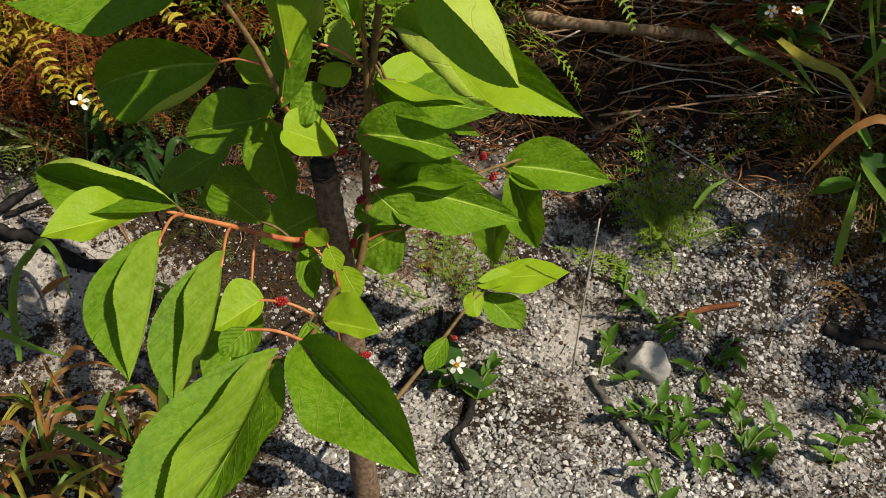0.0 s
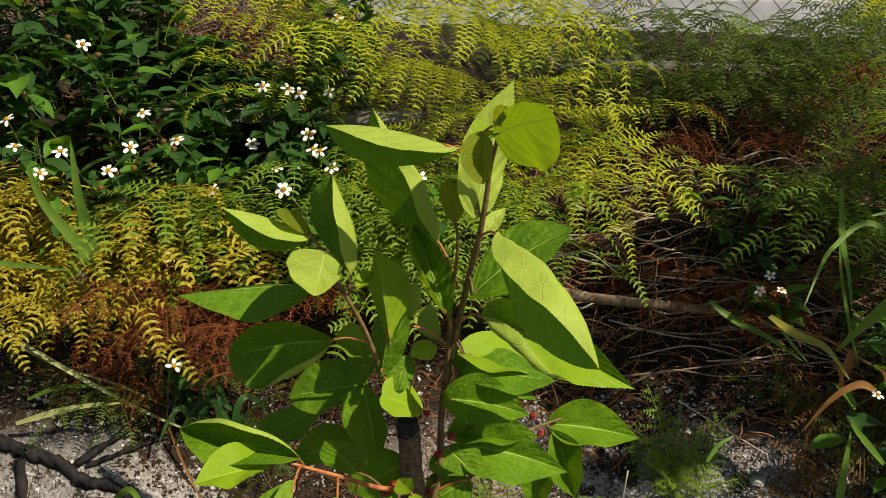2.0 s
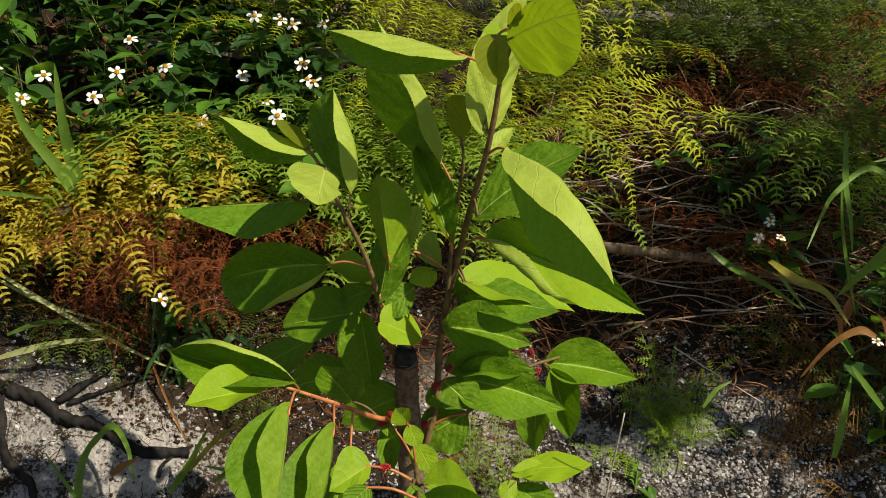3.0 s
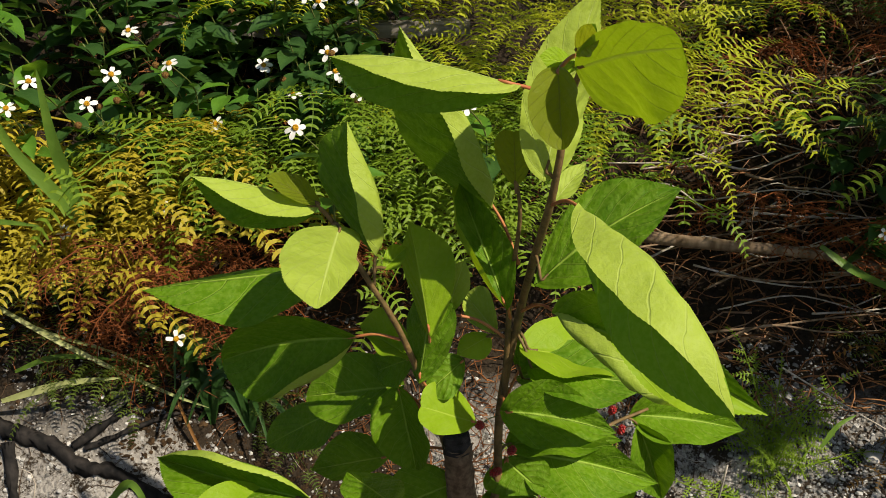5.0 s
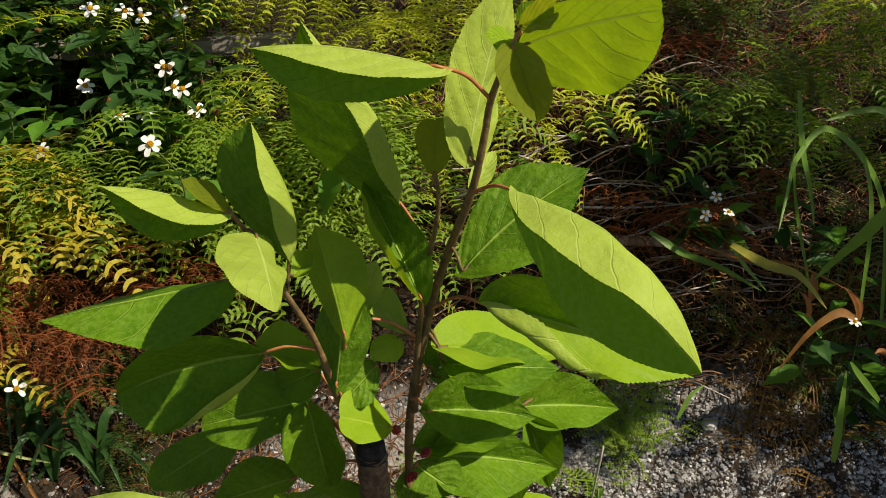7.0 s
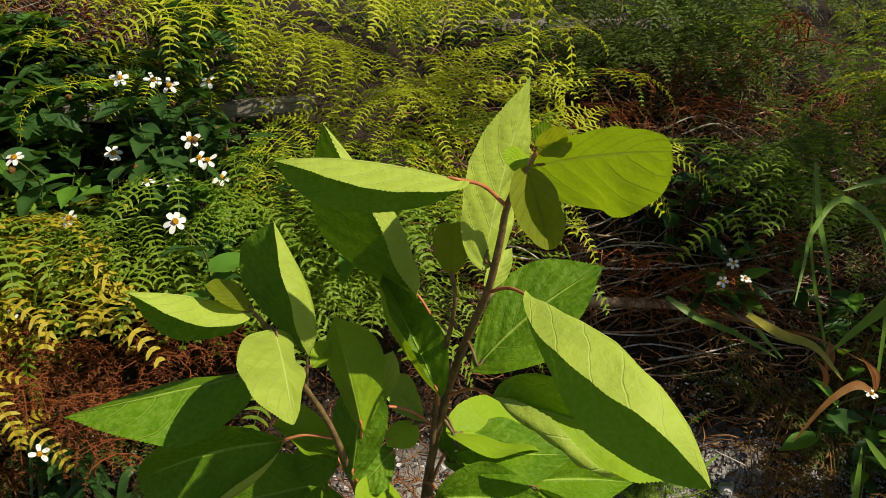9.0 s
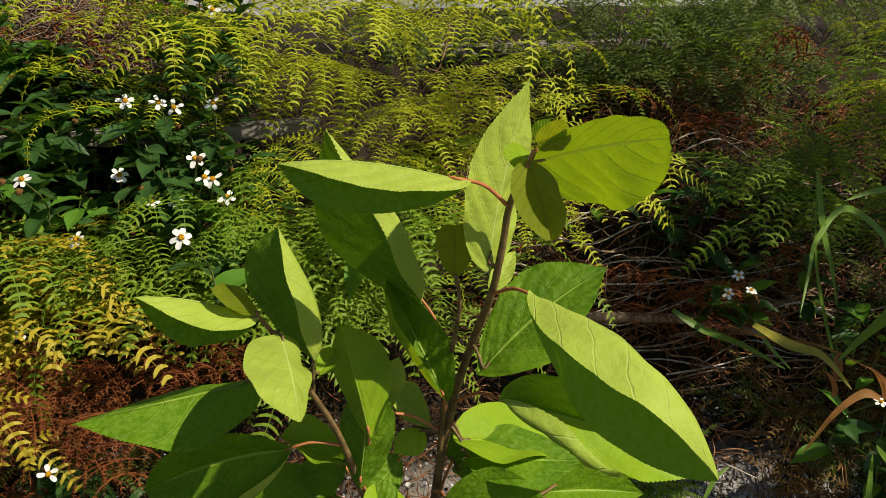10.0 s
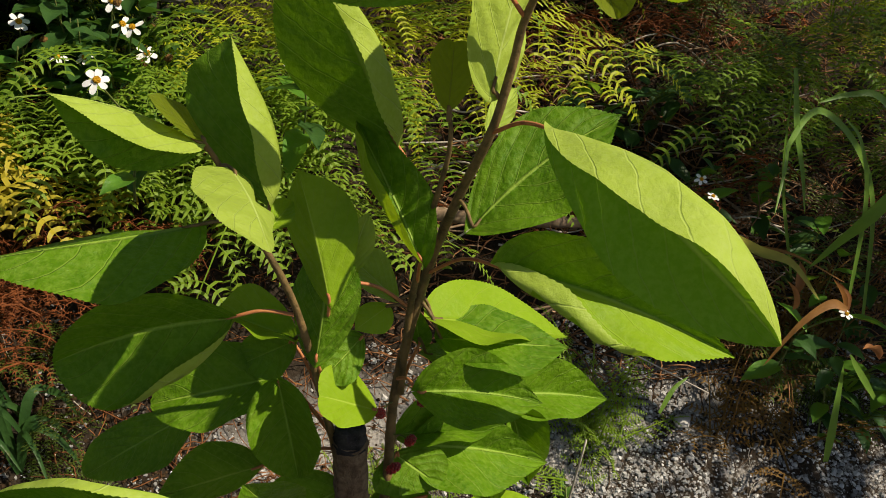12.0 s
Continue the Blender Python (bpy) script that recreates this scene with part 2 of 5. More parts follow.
CONCRETE = plain_material("concrete", (0.34, 0.35, 0.355), (0.48, 0.49, 0.50), 12.0, 0.9, 0.15, 0.5)
PLASTER = plain_material("white_plaster", (0.72, 0.73, 0.72), (0.82, 0.82, 0.80), 3.0, 0.9, 0.15, 0.3)
WIRE = plain_material("fence_wire", (0.10, 0.10, 0.095), (0.24, 0.23, 0.22), 80.0, 0.55, 0.4, 0.3, 0.7)
TILE = plain_material("roof_tile", (0.25, 0.09, 0.05), (0.38, 0.16, 0.1), 14.0, 0.85, 0.15, 0.6)

# ---- mesh tools ----


def mesh_from(name, verts, faces, material, uvs=None, smooth=True):
    me = bpy.data.meshes.new(name)
    me.from_pydata([tuple(v) for v in verts], [], faces)
    if uvs is not None:
        layer = me.uv_layers.new(name="UVMap")
        for loop in me.loops:
            layer.data[loop.index].uv = uvs[loop.vertex_index]
    me.polygons.foreach_set("use_smooth", [smooth] * len(me.polygons))
    me.materials.append(material)
    me.update()
    return me


def child(name, me, parent, label="", m=None):
    ob = new(name, me)
    ob.parent = parent
    if m is not None:
        ob.matrix_basis = m
    return tagged(ob, label)


def root(name, place, label, category, group=""):
    ob = new(name)
    ob.empty_display_size = 0.02
    ob.location = place
    return tagged(ob, label, category, group)


def smooth_line(points, steps=6):
    """A Catmull-Rom line through the points."""
    p = [Vector(q) for q in points]
    p = [p[0] * 2 - p[1]] + p + [p[-1] * 2 - p[-2]]
    out = []
    for i in range(1, len(p) - 2):
        for k in range(steps):
            t = k / steps
            out.append(0.5 * (2 * p[i] + (p[i + 1] - p[i - 1]) * t + (2 * p[i - 1] - 5 * p[i] + 4 * p[i + 1] - p[i + 2]) * t * t + (3 * p[i] - p[i - 1] - 3 * p[i + 1] + p[i + 2]) * t ** 3))
    out.append(p[-2])
    return out


def tube_data(line, r0, r1, sides=7, rough=0.0, rng=None, start=0):
    """Vertices and faces of a tapering rod along a line, closed at both ends."""
    verts, faces = [], []
    n = len(line)
    side = Vector((1, 0, 0))
    for i, p in enumerate(line):
        d = (line[min(i + 1, n - 1)] - line[max(i - 1, 0)]).normalized()
        if abs(d.dot(side)) > 0.95:
            side = Vector((0, 1, 0)) if abs(d.y) < 0.9 else Vector((0, 0, 1))
        a = d.cross(side).normalized()
        b = d.cross(a)
        side = -b if b.length else side
        r = r0 + (r1 - r0) * i / (n - 1)
        for k in range(sides):
            w = 2 * math.pi * k / sides
            f = r * (1 + (rng.uniform(-rough, rough) if rng else 0))
            verts.append(p + (a * math.cos(w) + b * math.sin(w)) * f)
    for i in range(n - 1):
        for k in range(sides):
            q = (k + 1) % sides
            faces.append((start + i * sides + k, start + i * sides + q, start + (i + 1) * sides + q, start + (i + 1) * sides + k))
    faces.append(tuple(start + k for k in range(sides))[::-1])
    faces.append(tuple(start + (n - 1) * sides + k for k in range(sides)))
    return verts, faces


def tube(name, points, r0, r1, material, sides=7, rough=0.0, steps=6, rng=None):
    v, f = tube_data(smooth_line(points, steps), r0, r1, sides, rough, rng)
    return mesh_from(name, v, f, material)


def tubes(name, runs, material, sides=4):
    """Many thin rods in one mesh: runs of (points, r0, r1)."""
    verts, faces = [], []
    for points, r0, r1 in runs:
        v, f = tube_data(points, r0, r1, sides, start=len(verts))
        verts += v
        faces += f
    return mesh_from(name, verts, faces, material)


# ---- ground ----


def smoothstep(a, b, x):
    t = min(max((x - a) / (b - a), 0.0), 1.0)
    return t * t * (3 - 2 * t)


def ground_z(x, y, fine=True):
    """Flat pale soil that rises at a bank, behind which the land is level again."""
    foot = 1.33 - 0.17 * smoothstep(0.1, -0.55, x) + 0.02 * math.sin(9 * x)
    z = 0.045 * smoothstep(foot - 0.25, foot, y) + 0.60 * smoothstep(foot - 0.17, foot + 0.62, y)
    z += 0.05 * smoothstep(foot + 0.5, foot + 0.9, y)
    if x < -0.25:
        z += 0.10 * smoothstep(-0.25, -0.6, x) * smoothstep(0.85, 1.15, y)
    if fine:
        near = smoothstep(6.0, 2.0, abs(x) + abs(y - 1))
        z += near * (0.020 * noise.noise((4.2 * x, 4.2 * y, 0.3)) + 0.010 * noise.noise((17 * x, 17 * y, 1.7)) + 0.004 * noise.noise((55 * x, 55 * y, 4.1)))
        z += (1 - near) * 0.05 * noise.noise((0.4 * x, 0.4 * y, 9.1))
    return z


def axis(lo, hi, step, far):
    inner = list(np.arange(lo, hi + 1e-6, step))
    out, d = [], step
    x = hi
    while x < far:
        d *= 1.35
        x += d
        out.append(x)
    low, d, x = [], step, lo
    while x > -far:
        d *= 1.35
        x -= d
        low.append(x)
    return low[::-1] + inner + out


def build_ground():
    xs = axis(-1.0, 1.0, 0.0125, 400.0)
    ys = axis(0.2, 2.3, 0.0125, 400.0)
    verts = [(x, y, ground_z(x, y)) for y in ys for x in xs]
    w = len(xs)
    faces = [(j * w + i, j * w + i + 1, (j + 1) * w + i + 1, (j + 1) * w + i) for j in range(len(ys) - 1) for i in range(w - 1)]
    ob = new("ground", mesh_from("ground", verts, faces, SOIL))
    tagged(ob, "pale crumbly limestone soil rising to a dark earth bank", "ground", kind="structure")


build_ground()


def unit_stone(rng):
    """Corners and faces of a flat angular chip: an uneven block with a smaller top."""
    n = rng.choice((4, 5, 5, 6))
    ring = []
    for k in range(n):
        a = 6.283 * (k + rng.uniform(-0.28, 0.28)) / n
        ring.append((math.cos(a) * rng.uniform(0.75, 1.15), math.sin(a) * rng.uniform(0.65, 1.0)))
    verts = [Vector((x, y, -0.34)) for x, y in ring]
    verts += [Vector((x * rng.uniform(0.72, 0.98), y * rng.uniform(0.72, 0.98), rng.uniform(0.16, 0.42))) for x, y in ring]
    faces = [(k, (k + 1) % n, n + (k + 1) % n, n + k) for k in range(n)]
    faces += [(n, n + k, n + k + 1) for k in range(1, n - 1)]
    return verts, faces


def scatter_stones(name, label, material, count, box, sizes, seed, cover):
    rng = random.Random(seed)
    kinds = [unit_stone(rng) for k in range(24)]
    verts, faces = [], []
    made = 0
    while made < count:
        x, y = rng.uniform(box[0], box[1]), rng.uniform(box[2], box[3])
        if cover(x, y, rng):
            continue
        s = sizes[0] * (sizes[1] / sizes[0]) ** (rng.random() ** 2.2)
        v, f = kinds[rng.randrange(24)]
        turn = Euler((rng.uniform(-0.6, 0.6), rng.uniform(-0.6, 0.6), rng.uniform(0, 6.3))).to_matrix()
        at = Vector((x, y, ground_z(x, y) + 0.25 * s))
        start = len(verts)
        verts += [at + turn @ (c * s) for c in v]
        faces += [tuple(start + k for k in q) for q in f]
        made += 1
    ob = new(name, mesh_from(name, verts, faces, material, smooth=False))
    return tagged(ob, label, "stones", kind="stuff")


scatter_stones("limestone_crumbs", "loose white limestone chips scattered over the soil", PEBBLE, 30000, (-0.15, 0.90, 0.60, 1.46), (0.0018, 0.0060), 5,
               lambda x, y, r: noise.noise((6 * x, 6 * y, 3.0)) + 0.6 * noise.noise((19 * x, 19 * y, 8.0)) + r.uniform(-0.5, 0.5) + 0.10 * x + 0.12 * smoothstep(0.56, 0.66, x) * smoothstep(1.08, 1.18, y) + 0.5 * smoothstep(0.38, 0.30, x) * smoothstep(1.14, 1.22, y) > 0.30)
scatter_stones("limestone_crumbs", "loose white limestone crumbs on the pale soil", PEBBLE, 7000, (-0.75, -0.10, 0.55, 1.40), (0.0012, 0.0050), 7,
               lambda x, y, r: noise.noise((6 * x, 6 * y, 3.0)) + r.uniform(-0.5, 0.5) > 0.1)
scatter_stones("humus_crumbs", "dark brown humus crumbs lying on the soil", HUMUS, 9000, (-0.75, 0.9, 0.55, 1.6), (0.0010, 0.0045), 6,
               lambda x, y, r: noise.noise((6 * x, 6 * y, 3.0)) + r.uniform(-0.5, 0.5) + 0.15 * x < 0.08)
scatter_stones("humus_crumbs", "dark brown plant litter and humus under the low grass", HUMUS, 5000, (-0.62, -0.16, 0.70, 1.02), (0.0012, 0.0070), 8,
               lambda x, y, r: noise.noise((5 * x, 5 * y, 6.0)) + r.uniform(-0.5, 0.5) > 0.25)
scatter_stones("humus_crumbs", "dark brown humus and fern litter at the foot of the bank", HUMUS, 2500, (-0.52, -0.16, 1.17, 1.36), (0.0012, 0.0065), 9,
               lambda x, y, r: noise.noise((5 * x, 5 * y, 6.0)) + r.uniform(-0.5, 0.5) > 0.35)


def rock(place, size, seed, label):
    rng = random.Random(seed)
    bm = bmesh.new()
    bmesh.ops.create_icosphere(bm, subdivisions=4, radius=1.0)
    off = rng.uniform(0, 50)
    cuts = [(Vector((rng.gauss(0, 1), rng.gauss(0, 1), rng.gauss(0, 1))).normalized(), rng.uniform(0.72, 0.92)) for k in range(16)]
    for v in bm.verts:
        p = v.co.copy()
        k = min([1.1] + [far / p.dot(n) for n, far in cuts if p.dot(n) > 0.05])
        k *= 1 + 0.05 * noise.noise(p * 4.5 + Vector((0, off, 0))) + 0.03 * noise.noise(p * 12)
        v.co = Vector((p.x * size[0], p.y * size[1], p.z * size[2])) * k
    me = bpy.data.meshes.new("stone")
    bm.to_mesh(me)
    bm.free()
    me.materials.append(ROCK)
    me.polygons.foreach_set("use_smooth", [True] * len(me.polygons))
    ob = new("stone", me)
    ob.location = (place[0], place[1], ground_z(place[0], place[1]) + 0.35 * size[2])
    ob.rotation_euler = (0, 0, rng.uniform(0, 6))
    return tagged(ob, label, "stone", "stones on the soil")


rock((0.345, 1.135), (0.034, 0.029, 0.030), 1, "pale angular limestone lump lying on the soil")
rock((0.557, 1.008), (0.014, 0.012, 0.009), 2, "small white limestone lump on the soil")
rock((0.52, 1.325), (0.016, 0.013, 0.008), 4, "pale limestone lump at the foot of the bank")
rock((-0.46, 0.95), (0.026, 0.02, 0.012), 10, "pale limestone lump on the soil")
rock((-0.33, 0.86), (0.018, 0.015, 0.010), 11, "pale limestone lump on the soil")

# ---- mulberry sapling ----
sapling = root("mulberry_sapling", (-0.035, 0.87, 0.0), "young mulberry sapling with serrated green leaves and red berries", "sapling")
SAP = Matrix.Translation((-0.035, 0.87, 0.0)).inverted()
leaf_rng = random.Random(11)


def leaf_surface(base, tip, left, right, face, mid=None, rolls=(0, 0), folds=(0, 0), slope=0.0, bow=0.0, columns=84, rows=8, teeth=0.024, seed=0, p0=0.58, p1=1.12, crisp=0.6, heart=0.06):
    """An ovate, pointed, saw-edged blade from base to tip. left and right: the ways from the midrib to the widest part of each margin; face: the side towards which
    margins roll; rolls: how far they roll on, from folds on, or evenly; mid: a place on the midrib half way; crisp: how far the blade swells between its veins."""
    rng = random.Random(seed)
    base, tip, face = Vector(base), Vector(tip), Vector(face)
    d = tip - base
    size = d.length
    d.normalize()
    centre = (base + tip) * 0.5 if mid is None else Vector(mid) * 2 - (base + tip) * 0.5
    centre += face.normalized() * (2 * bow * size)
    halves = []
    for way in (Vector(left), Vector(right)):
        n = d.cross(way).normalized()
        halves.append((way.normalized(), n if n.dot(face) > 0 else -n, way.length))
    up = (halves[0][1] + halves[1][1]).normalized()
    wave, ph = rng.uniform(0.010, 0.026), rng.uniform(0, 6.28)
    peak = p0 / (p0 + p1)
    full = peak ** p0 * (1 - peak) ** p1
    verts, uvs, faces = [], [], []
    for i in range(columns + 1):
        u = i / columns
        w = max(u ** p0 * (1 - u) ** p1 / full if 0 < u < 1 else 0.0, 0.010)
        axis_point = base * (1 - u) ** 2 + centre * (2 * u * (1 - u)) + tip * u ** 2
        axis_point += up * (size * 0.006 * math.sin(5 * u + ph))
        for k in range(-rows, rows + 1):
            v = abs(k) / rows
            half = 1 if k > 0 else 0
            side, n, reach = halves[half]
            roll, fold = rolls[half], folds[half]
            p, a = axis_point.copy(), 0.0
            # walk outwards so that the blade keeps its width where it rolls
            for q in range(abs(k)):
                f = (q + 0.5) / rows
                turn = smoothstep(fold + slope * u - 0.13, fold + slope * u + 0.13, f) if fold else f ** 1.4
                a = radians(roll * turn + 7 * math.sin(2 * math.pi * (2.2 * u + f * 0.4) + ph + half) * f)
                p += (side * math.cos(a) + n * math.sin(a)) * (reach * w / rows)
            out = side * math.cos(a) + n * math.sin(a)
            if abs(k) == rows and 0 < i < columns and teeth:
                saw = (i % 2) * 2 - 1
                bite = 0.3 + 1.3 * rng.random()
                p += out * (saw * teeth * 0.12 * size * bite) + d * (saw * teeth * 0.11 * size)
            p += d * (size * (0.035 * v * v * w - heart * v ** 1.5 * (1 - smoothstep(0.0, 0.28, u))))
            lane = (u - 0.30 * v ** 1.2) * 6.0 + 0.12 * math.sin(7 * u + ph)
            p += n * (size * 0.0040 * crisp * w * (abs(math.sin(math.pi * lane)) - 0.6) * min(1.0, 3 * v))
            p += n * (size * wave * v * w * math.sin(11 * u + 2.3 * half + ph))
            verts.append(p)
            uvs.append((u, 0.5 + 0.5 * k / rows))
    m = 2 * rows + 1
    for i in range(columns):
        for k in range(m - 1):
            faces.append((i * m + k, i * m + k + 1, (i + 1) * m + k + 1, (i + 1) * m + k))
    return verts, faces, uvs


def leaf_data(size, width, rise, roll=0.0, bend=0.1, columns=14, rows=2, teeth=0.03, seed=0):
    """A small leaf along +x whose halves rise by some degrees."""
    c, s = width * size * math.cos(radians(rise)), width * size * math.sin(radians(rise))
    return leaf_surface((0, 0, 0), (size, 0, 0), (0, c, s), (0, -c, s), (0, 0, 1), None, (roll, roll), (0, 0), 0.0, bend, columns, rows, teeth, seed)


def leaf_between(mat, base, tip, a, b, at=None, mid=None, label="", fold_a=0.0, fold_b=0.0, roll_a=0.0, roll_b=0.0, slope=0.0, bow=0.03, p0=0.58, p1=1.12, crisp=0.6, teeth=0.020, under=None, other=None):
    """One leaf of the sapling from base to tip, whose margins are widest at a and b, with its stalk to the place at on
    the stem.
    under: the paler underside where a margin is folded over, with sunlight in its colour; other: a lit or shaded tone
    painted on the half towards b."""
    seed = leaf_rng.randrange(10 ** 6)
    o, t = Vector(base), Vector(tip)
    half = (o + t) * 0.5 if mid is None else Vector(mid)
    bulge = half * 2 - (o + t) * 0.5
    wide = o * 0.4096 + bulge * 0.4608 + t * 0.1296
    v, f, uv = leaf_surface(o, t, Vector(a) - wide, Vector(b) - wide, (0.0, -0.8, 0.6), mid, (roll_a, roll_b), (fold_a, fold_b), slope, bow if mid is None else 0.0, teeth=teeth, seed=seed, p0=p0, p1=p1, crisp=crisp * smoothstep(0.03, 0.08, (t - o).length))
    me = mesh_from("leaf", [p - o for p in v], f, mat, uv)
    second = {}
    for extra in (under, other):
        if extra:
            me.materials.append(extra)
            second[extra] = len(me.materials) - 1
    for q in me.polygons if second else ():
        u, w = np.mean([uv[i] for i in q.vertices], axis=0)
        fold = fold_b if w > 0.5 else fold_a
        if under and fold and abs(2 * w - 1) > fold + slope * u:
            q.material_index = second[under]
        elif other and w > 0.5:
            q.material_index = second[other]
    ob = child("leaf", me, sapling, label, Matrix.Translation(SAP @ o))
    if at is not None:
        e = Vector(at) - o
        lift = Vector((0, 0, 0.10 * e.length))
        child("petiole", tube("petiole", [e, e * 0.5 + lift, Vector((0, 0, 0)), (half - o) * 0.12], 0.0015, 0.0010, PETIOLE if e.length > 0.035 else SHOOT, 6), ob, "reddish leaf stalk" if e.length > 0.035 else "")
    return ob


def stem(name, points, r0, r1, mat, label="", rough=0.06, sides=9):
    rng = random.Random(len(points) * 7 + int(r0 * 1e5))
    line = [SAP @ Vector(p) for p in points]
    return child(name, tube(name, line, r0, r1, mat, sides, rough, 7, rng), sapling, label)


NODE_A, NODE_B, NODE_G = (0.020, 0.782, 0.723), (0.027, 0.758, 0.796), (0.002, 0.846, 0.603)
stem("trunk", [(-0.030, 0.880, -0.02), (-0.034, 0.872, 0.10), (-0.039, 0.859, 0.305), (-0.047, 0.846, 0.42), (-0.050, 0.840, 0.474)], 0.0165, 0.0128, BARK, "brown bark with pale dots", 0.09, 14)
stem("cut_end", [(-0.050, 0.840, 0.470), (-0.0505, 0.839, 0.479), (-0.051, 0.838, 0.488)], 0.0127, 0.0105, CUT_WOOD, "blackened sawn end of the trunk", 0.12, 14)
stem("shoot", [(-0.036, 0.860, 0.30), (-0.016, 0.868, 0.40), (-0.013, 0.862, 0.50), NODE_G, (0.012, 0.815, 0.67), NODE_A, (0.025, 0.768, 0.765), NODE_B, (0.031, 0.735, 0.825), (0.034, 0.700, 0.848)], 0.0044, 0.0018, SHOOT, "upright brown-green shoot")
stem("shoot", [(-0.010, 0.858, 0.50), (-0.008, 0.850, 0.57), (-0.006, 0.825, 0.64), (-0.001, 0.798, 0.705), (-0.004, 0.791, 0.738)], 0.0030, 0.0012, SHOOT)
stem("shoot", [(-0.055, 0.850, 0.44), (-0.066, 0.842, 0.49), (-0.092, 0.814, 0.594), (-0.118, 0.800, 0.655), (-0.139, 0.795, 0.700), (-0.150, 0.782, 0.722)], 0.0034, 0.0014, SHOOT)
stem("branch", [(-0.045, 0.852, 0.395), (-0.074, 0.785, 0.432), (-0.118, 0.745, 0.470), (-0.161, 0.714, 0.502)], 0.0036, 0.0016, PETIOLE, "reddish side branch")
stem("branch", [(-0.038, 0.858, 0.33), (-0.034, 0.76, 0.392), (-0.030, 0.66, 0.432), (-0.028, 0.58, 0.470), (-0.030, 0.545, 0.484)], 0.0032, 0.0016, SHOOT)
stem("branch", [(-0.030, 0.876, 0.10), (0.03, 0.96, 0.135), (0.08, 1.04, 0.165), (0.118, 1.085, 0.188)], 0.0034, 0.0016, SHOOT)
stem("branch", [(-0.036, 0.862, 0.34), (0.03, 0.92, 0.375), (0.09, 0.975, 0.40), (0.142, 1.015, 0.402)], 0.0034, 0.0015, SHOOT)

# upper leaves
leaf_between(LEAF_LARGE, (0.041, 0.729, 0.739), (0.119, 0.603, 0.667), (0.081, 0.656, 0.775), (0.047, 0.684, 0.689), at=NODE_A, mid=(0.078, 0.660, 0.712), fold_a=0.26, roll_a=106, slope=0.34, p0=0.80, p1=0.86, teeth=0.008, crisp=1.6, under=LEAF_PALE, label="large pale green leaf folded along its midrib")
# pale leaves with other=LEAF: the dark half has its shade in the colour
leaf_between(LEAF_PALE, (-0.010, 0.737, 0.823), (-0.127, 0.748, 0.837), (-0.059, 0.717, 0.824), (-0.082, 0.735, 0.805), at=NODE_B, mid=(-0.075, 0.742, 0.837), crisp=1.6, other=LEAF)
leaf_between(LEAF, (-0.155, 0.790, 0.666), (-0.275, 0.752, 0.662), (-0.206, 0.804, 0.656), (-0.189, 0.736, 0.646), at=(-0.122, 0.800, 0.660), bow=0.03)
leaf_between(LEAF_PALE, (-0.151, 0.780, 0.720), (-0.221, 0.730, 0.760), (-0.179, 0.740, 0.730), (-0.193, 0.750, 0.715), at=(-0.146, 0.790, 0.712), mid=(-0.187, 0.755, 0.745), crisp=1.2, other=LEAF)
leaf_between(LEAF_BRONZE, (-0.148, 0.786, 0.720), (-0.176, 0.750, 0.754), (-0.162, 0.758, 0.734), (-0.162, 0.789, 0.740), at=(-0.148, 0.786, 0.716))
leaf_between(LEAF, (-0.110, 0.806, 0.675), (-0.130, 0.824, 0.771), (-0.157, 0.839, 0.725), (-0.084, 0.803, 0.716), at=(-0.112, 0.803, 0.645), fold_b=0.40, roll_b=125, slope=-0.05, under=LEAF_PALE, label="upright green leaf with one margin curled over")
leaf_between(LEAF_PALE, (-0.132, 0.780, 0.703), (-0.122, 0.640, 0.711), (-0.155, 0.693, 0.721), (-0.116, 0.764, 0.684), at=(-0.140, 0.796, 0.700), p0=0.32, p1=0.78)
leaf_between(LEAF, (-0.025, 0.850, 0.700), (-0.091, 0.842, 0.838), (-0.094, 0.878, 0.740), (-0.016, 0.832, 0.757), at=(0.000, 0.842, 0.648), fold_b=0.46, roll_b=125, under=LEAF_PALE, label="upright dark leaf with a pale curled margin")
leaf_between(LEAF, (-0.011, 0.812, 0.628), (-0.049, 0.860, 0.710), (-0.062, 0.824, 0.689), (-0.008, 0.818, 0.676), at=(-0.006, 0.840, 0.600), fold_a=0.60, roll_a=55, under=LEAF_MID)
leaf_between(LEAF_YOUNG_LIT, (-0.071, 0.815, 0.600), (-0.088, 0.850, 0.680), (-0.094, 0.852, 0.634), (-0.051, 0.835, 0.651), at=(-0.070, 0.838, 0.520))
leaf_between(LEAF, (-0.079, 0.815, 0.556), (-0.067, 0.835, 0.640), (-0.092, 0.848, 0.590), (-0.050, 0.818, 0.596), at=(-0.066, 0.842, 0.500))
leaf_between(LEAF_PALE, (-0.058, 0.840, 0.603), (-0.043, 0.835, 0.654), (-0.070, 0.836, 0.633), (-0.040, 0.832, 0.628), at=(-0.008, 0.850, 0.575))
leaf_between(LEAF_PALE, (-0.018, 0.850, 0.581), (-0.045, 0.880, 0.601), (-0.025, 0.870, 0.610), (-0.042, 0.854, 0.591), at=(-0.004, 0.848, 0.585))
leaf_between(LEAF_YOUNG_LIT, (-0.107, 0.830, 0.648), (-0.091, 0.850, 0.658), (-0.105, 0.841, 0.661), (-0.094, 0.831, 0.650), at=(-0.118, 0.800, 0.655))
leaf_between(LEAF, (0.016, 0.790, 0.660), (0.117, 0.810, 0.727), (0.048, 0.829, 0.716), (0.068, 0.759, 0.684), at=(0.012, 0.815, 0.67), mid=(0.059, 0.800, 0.695))
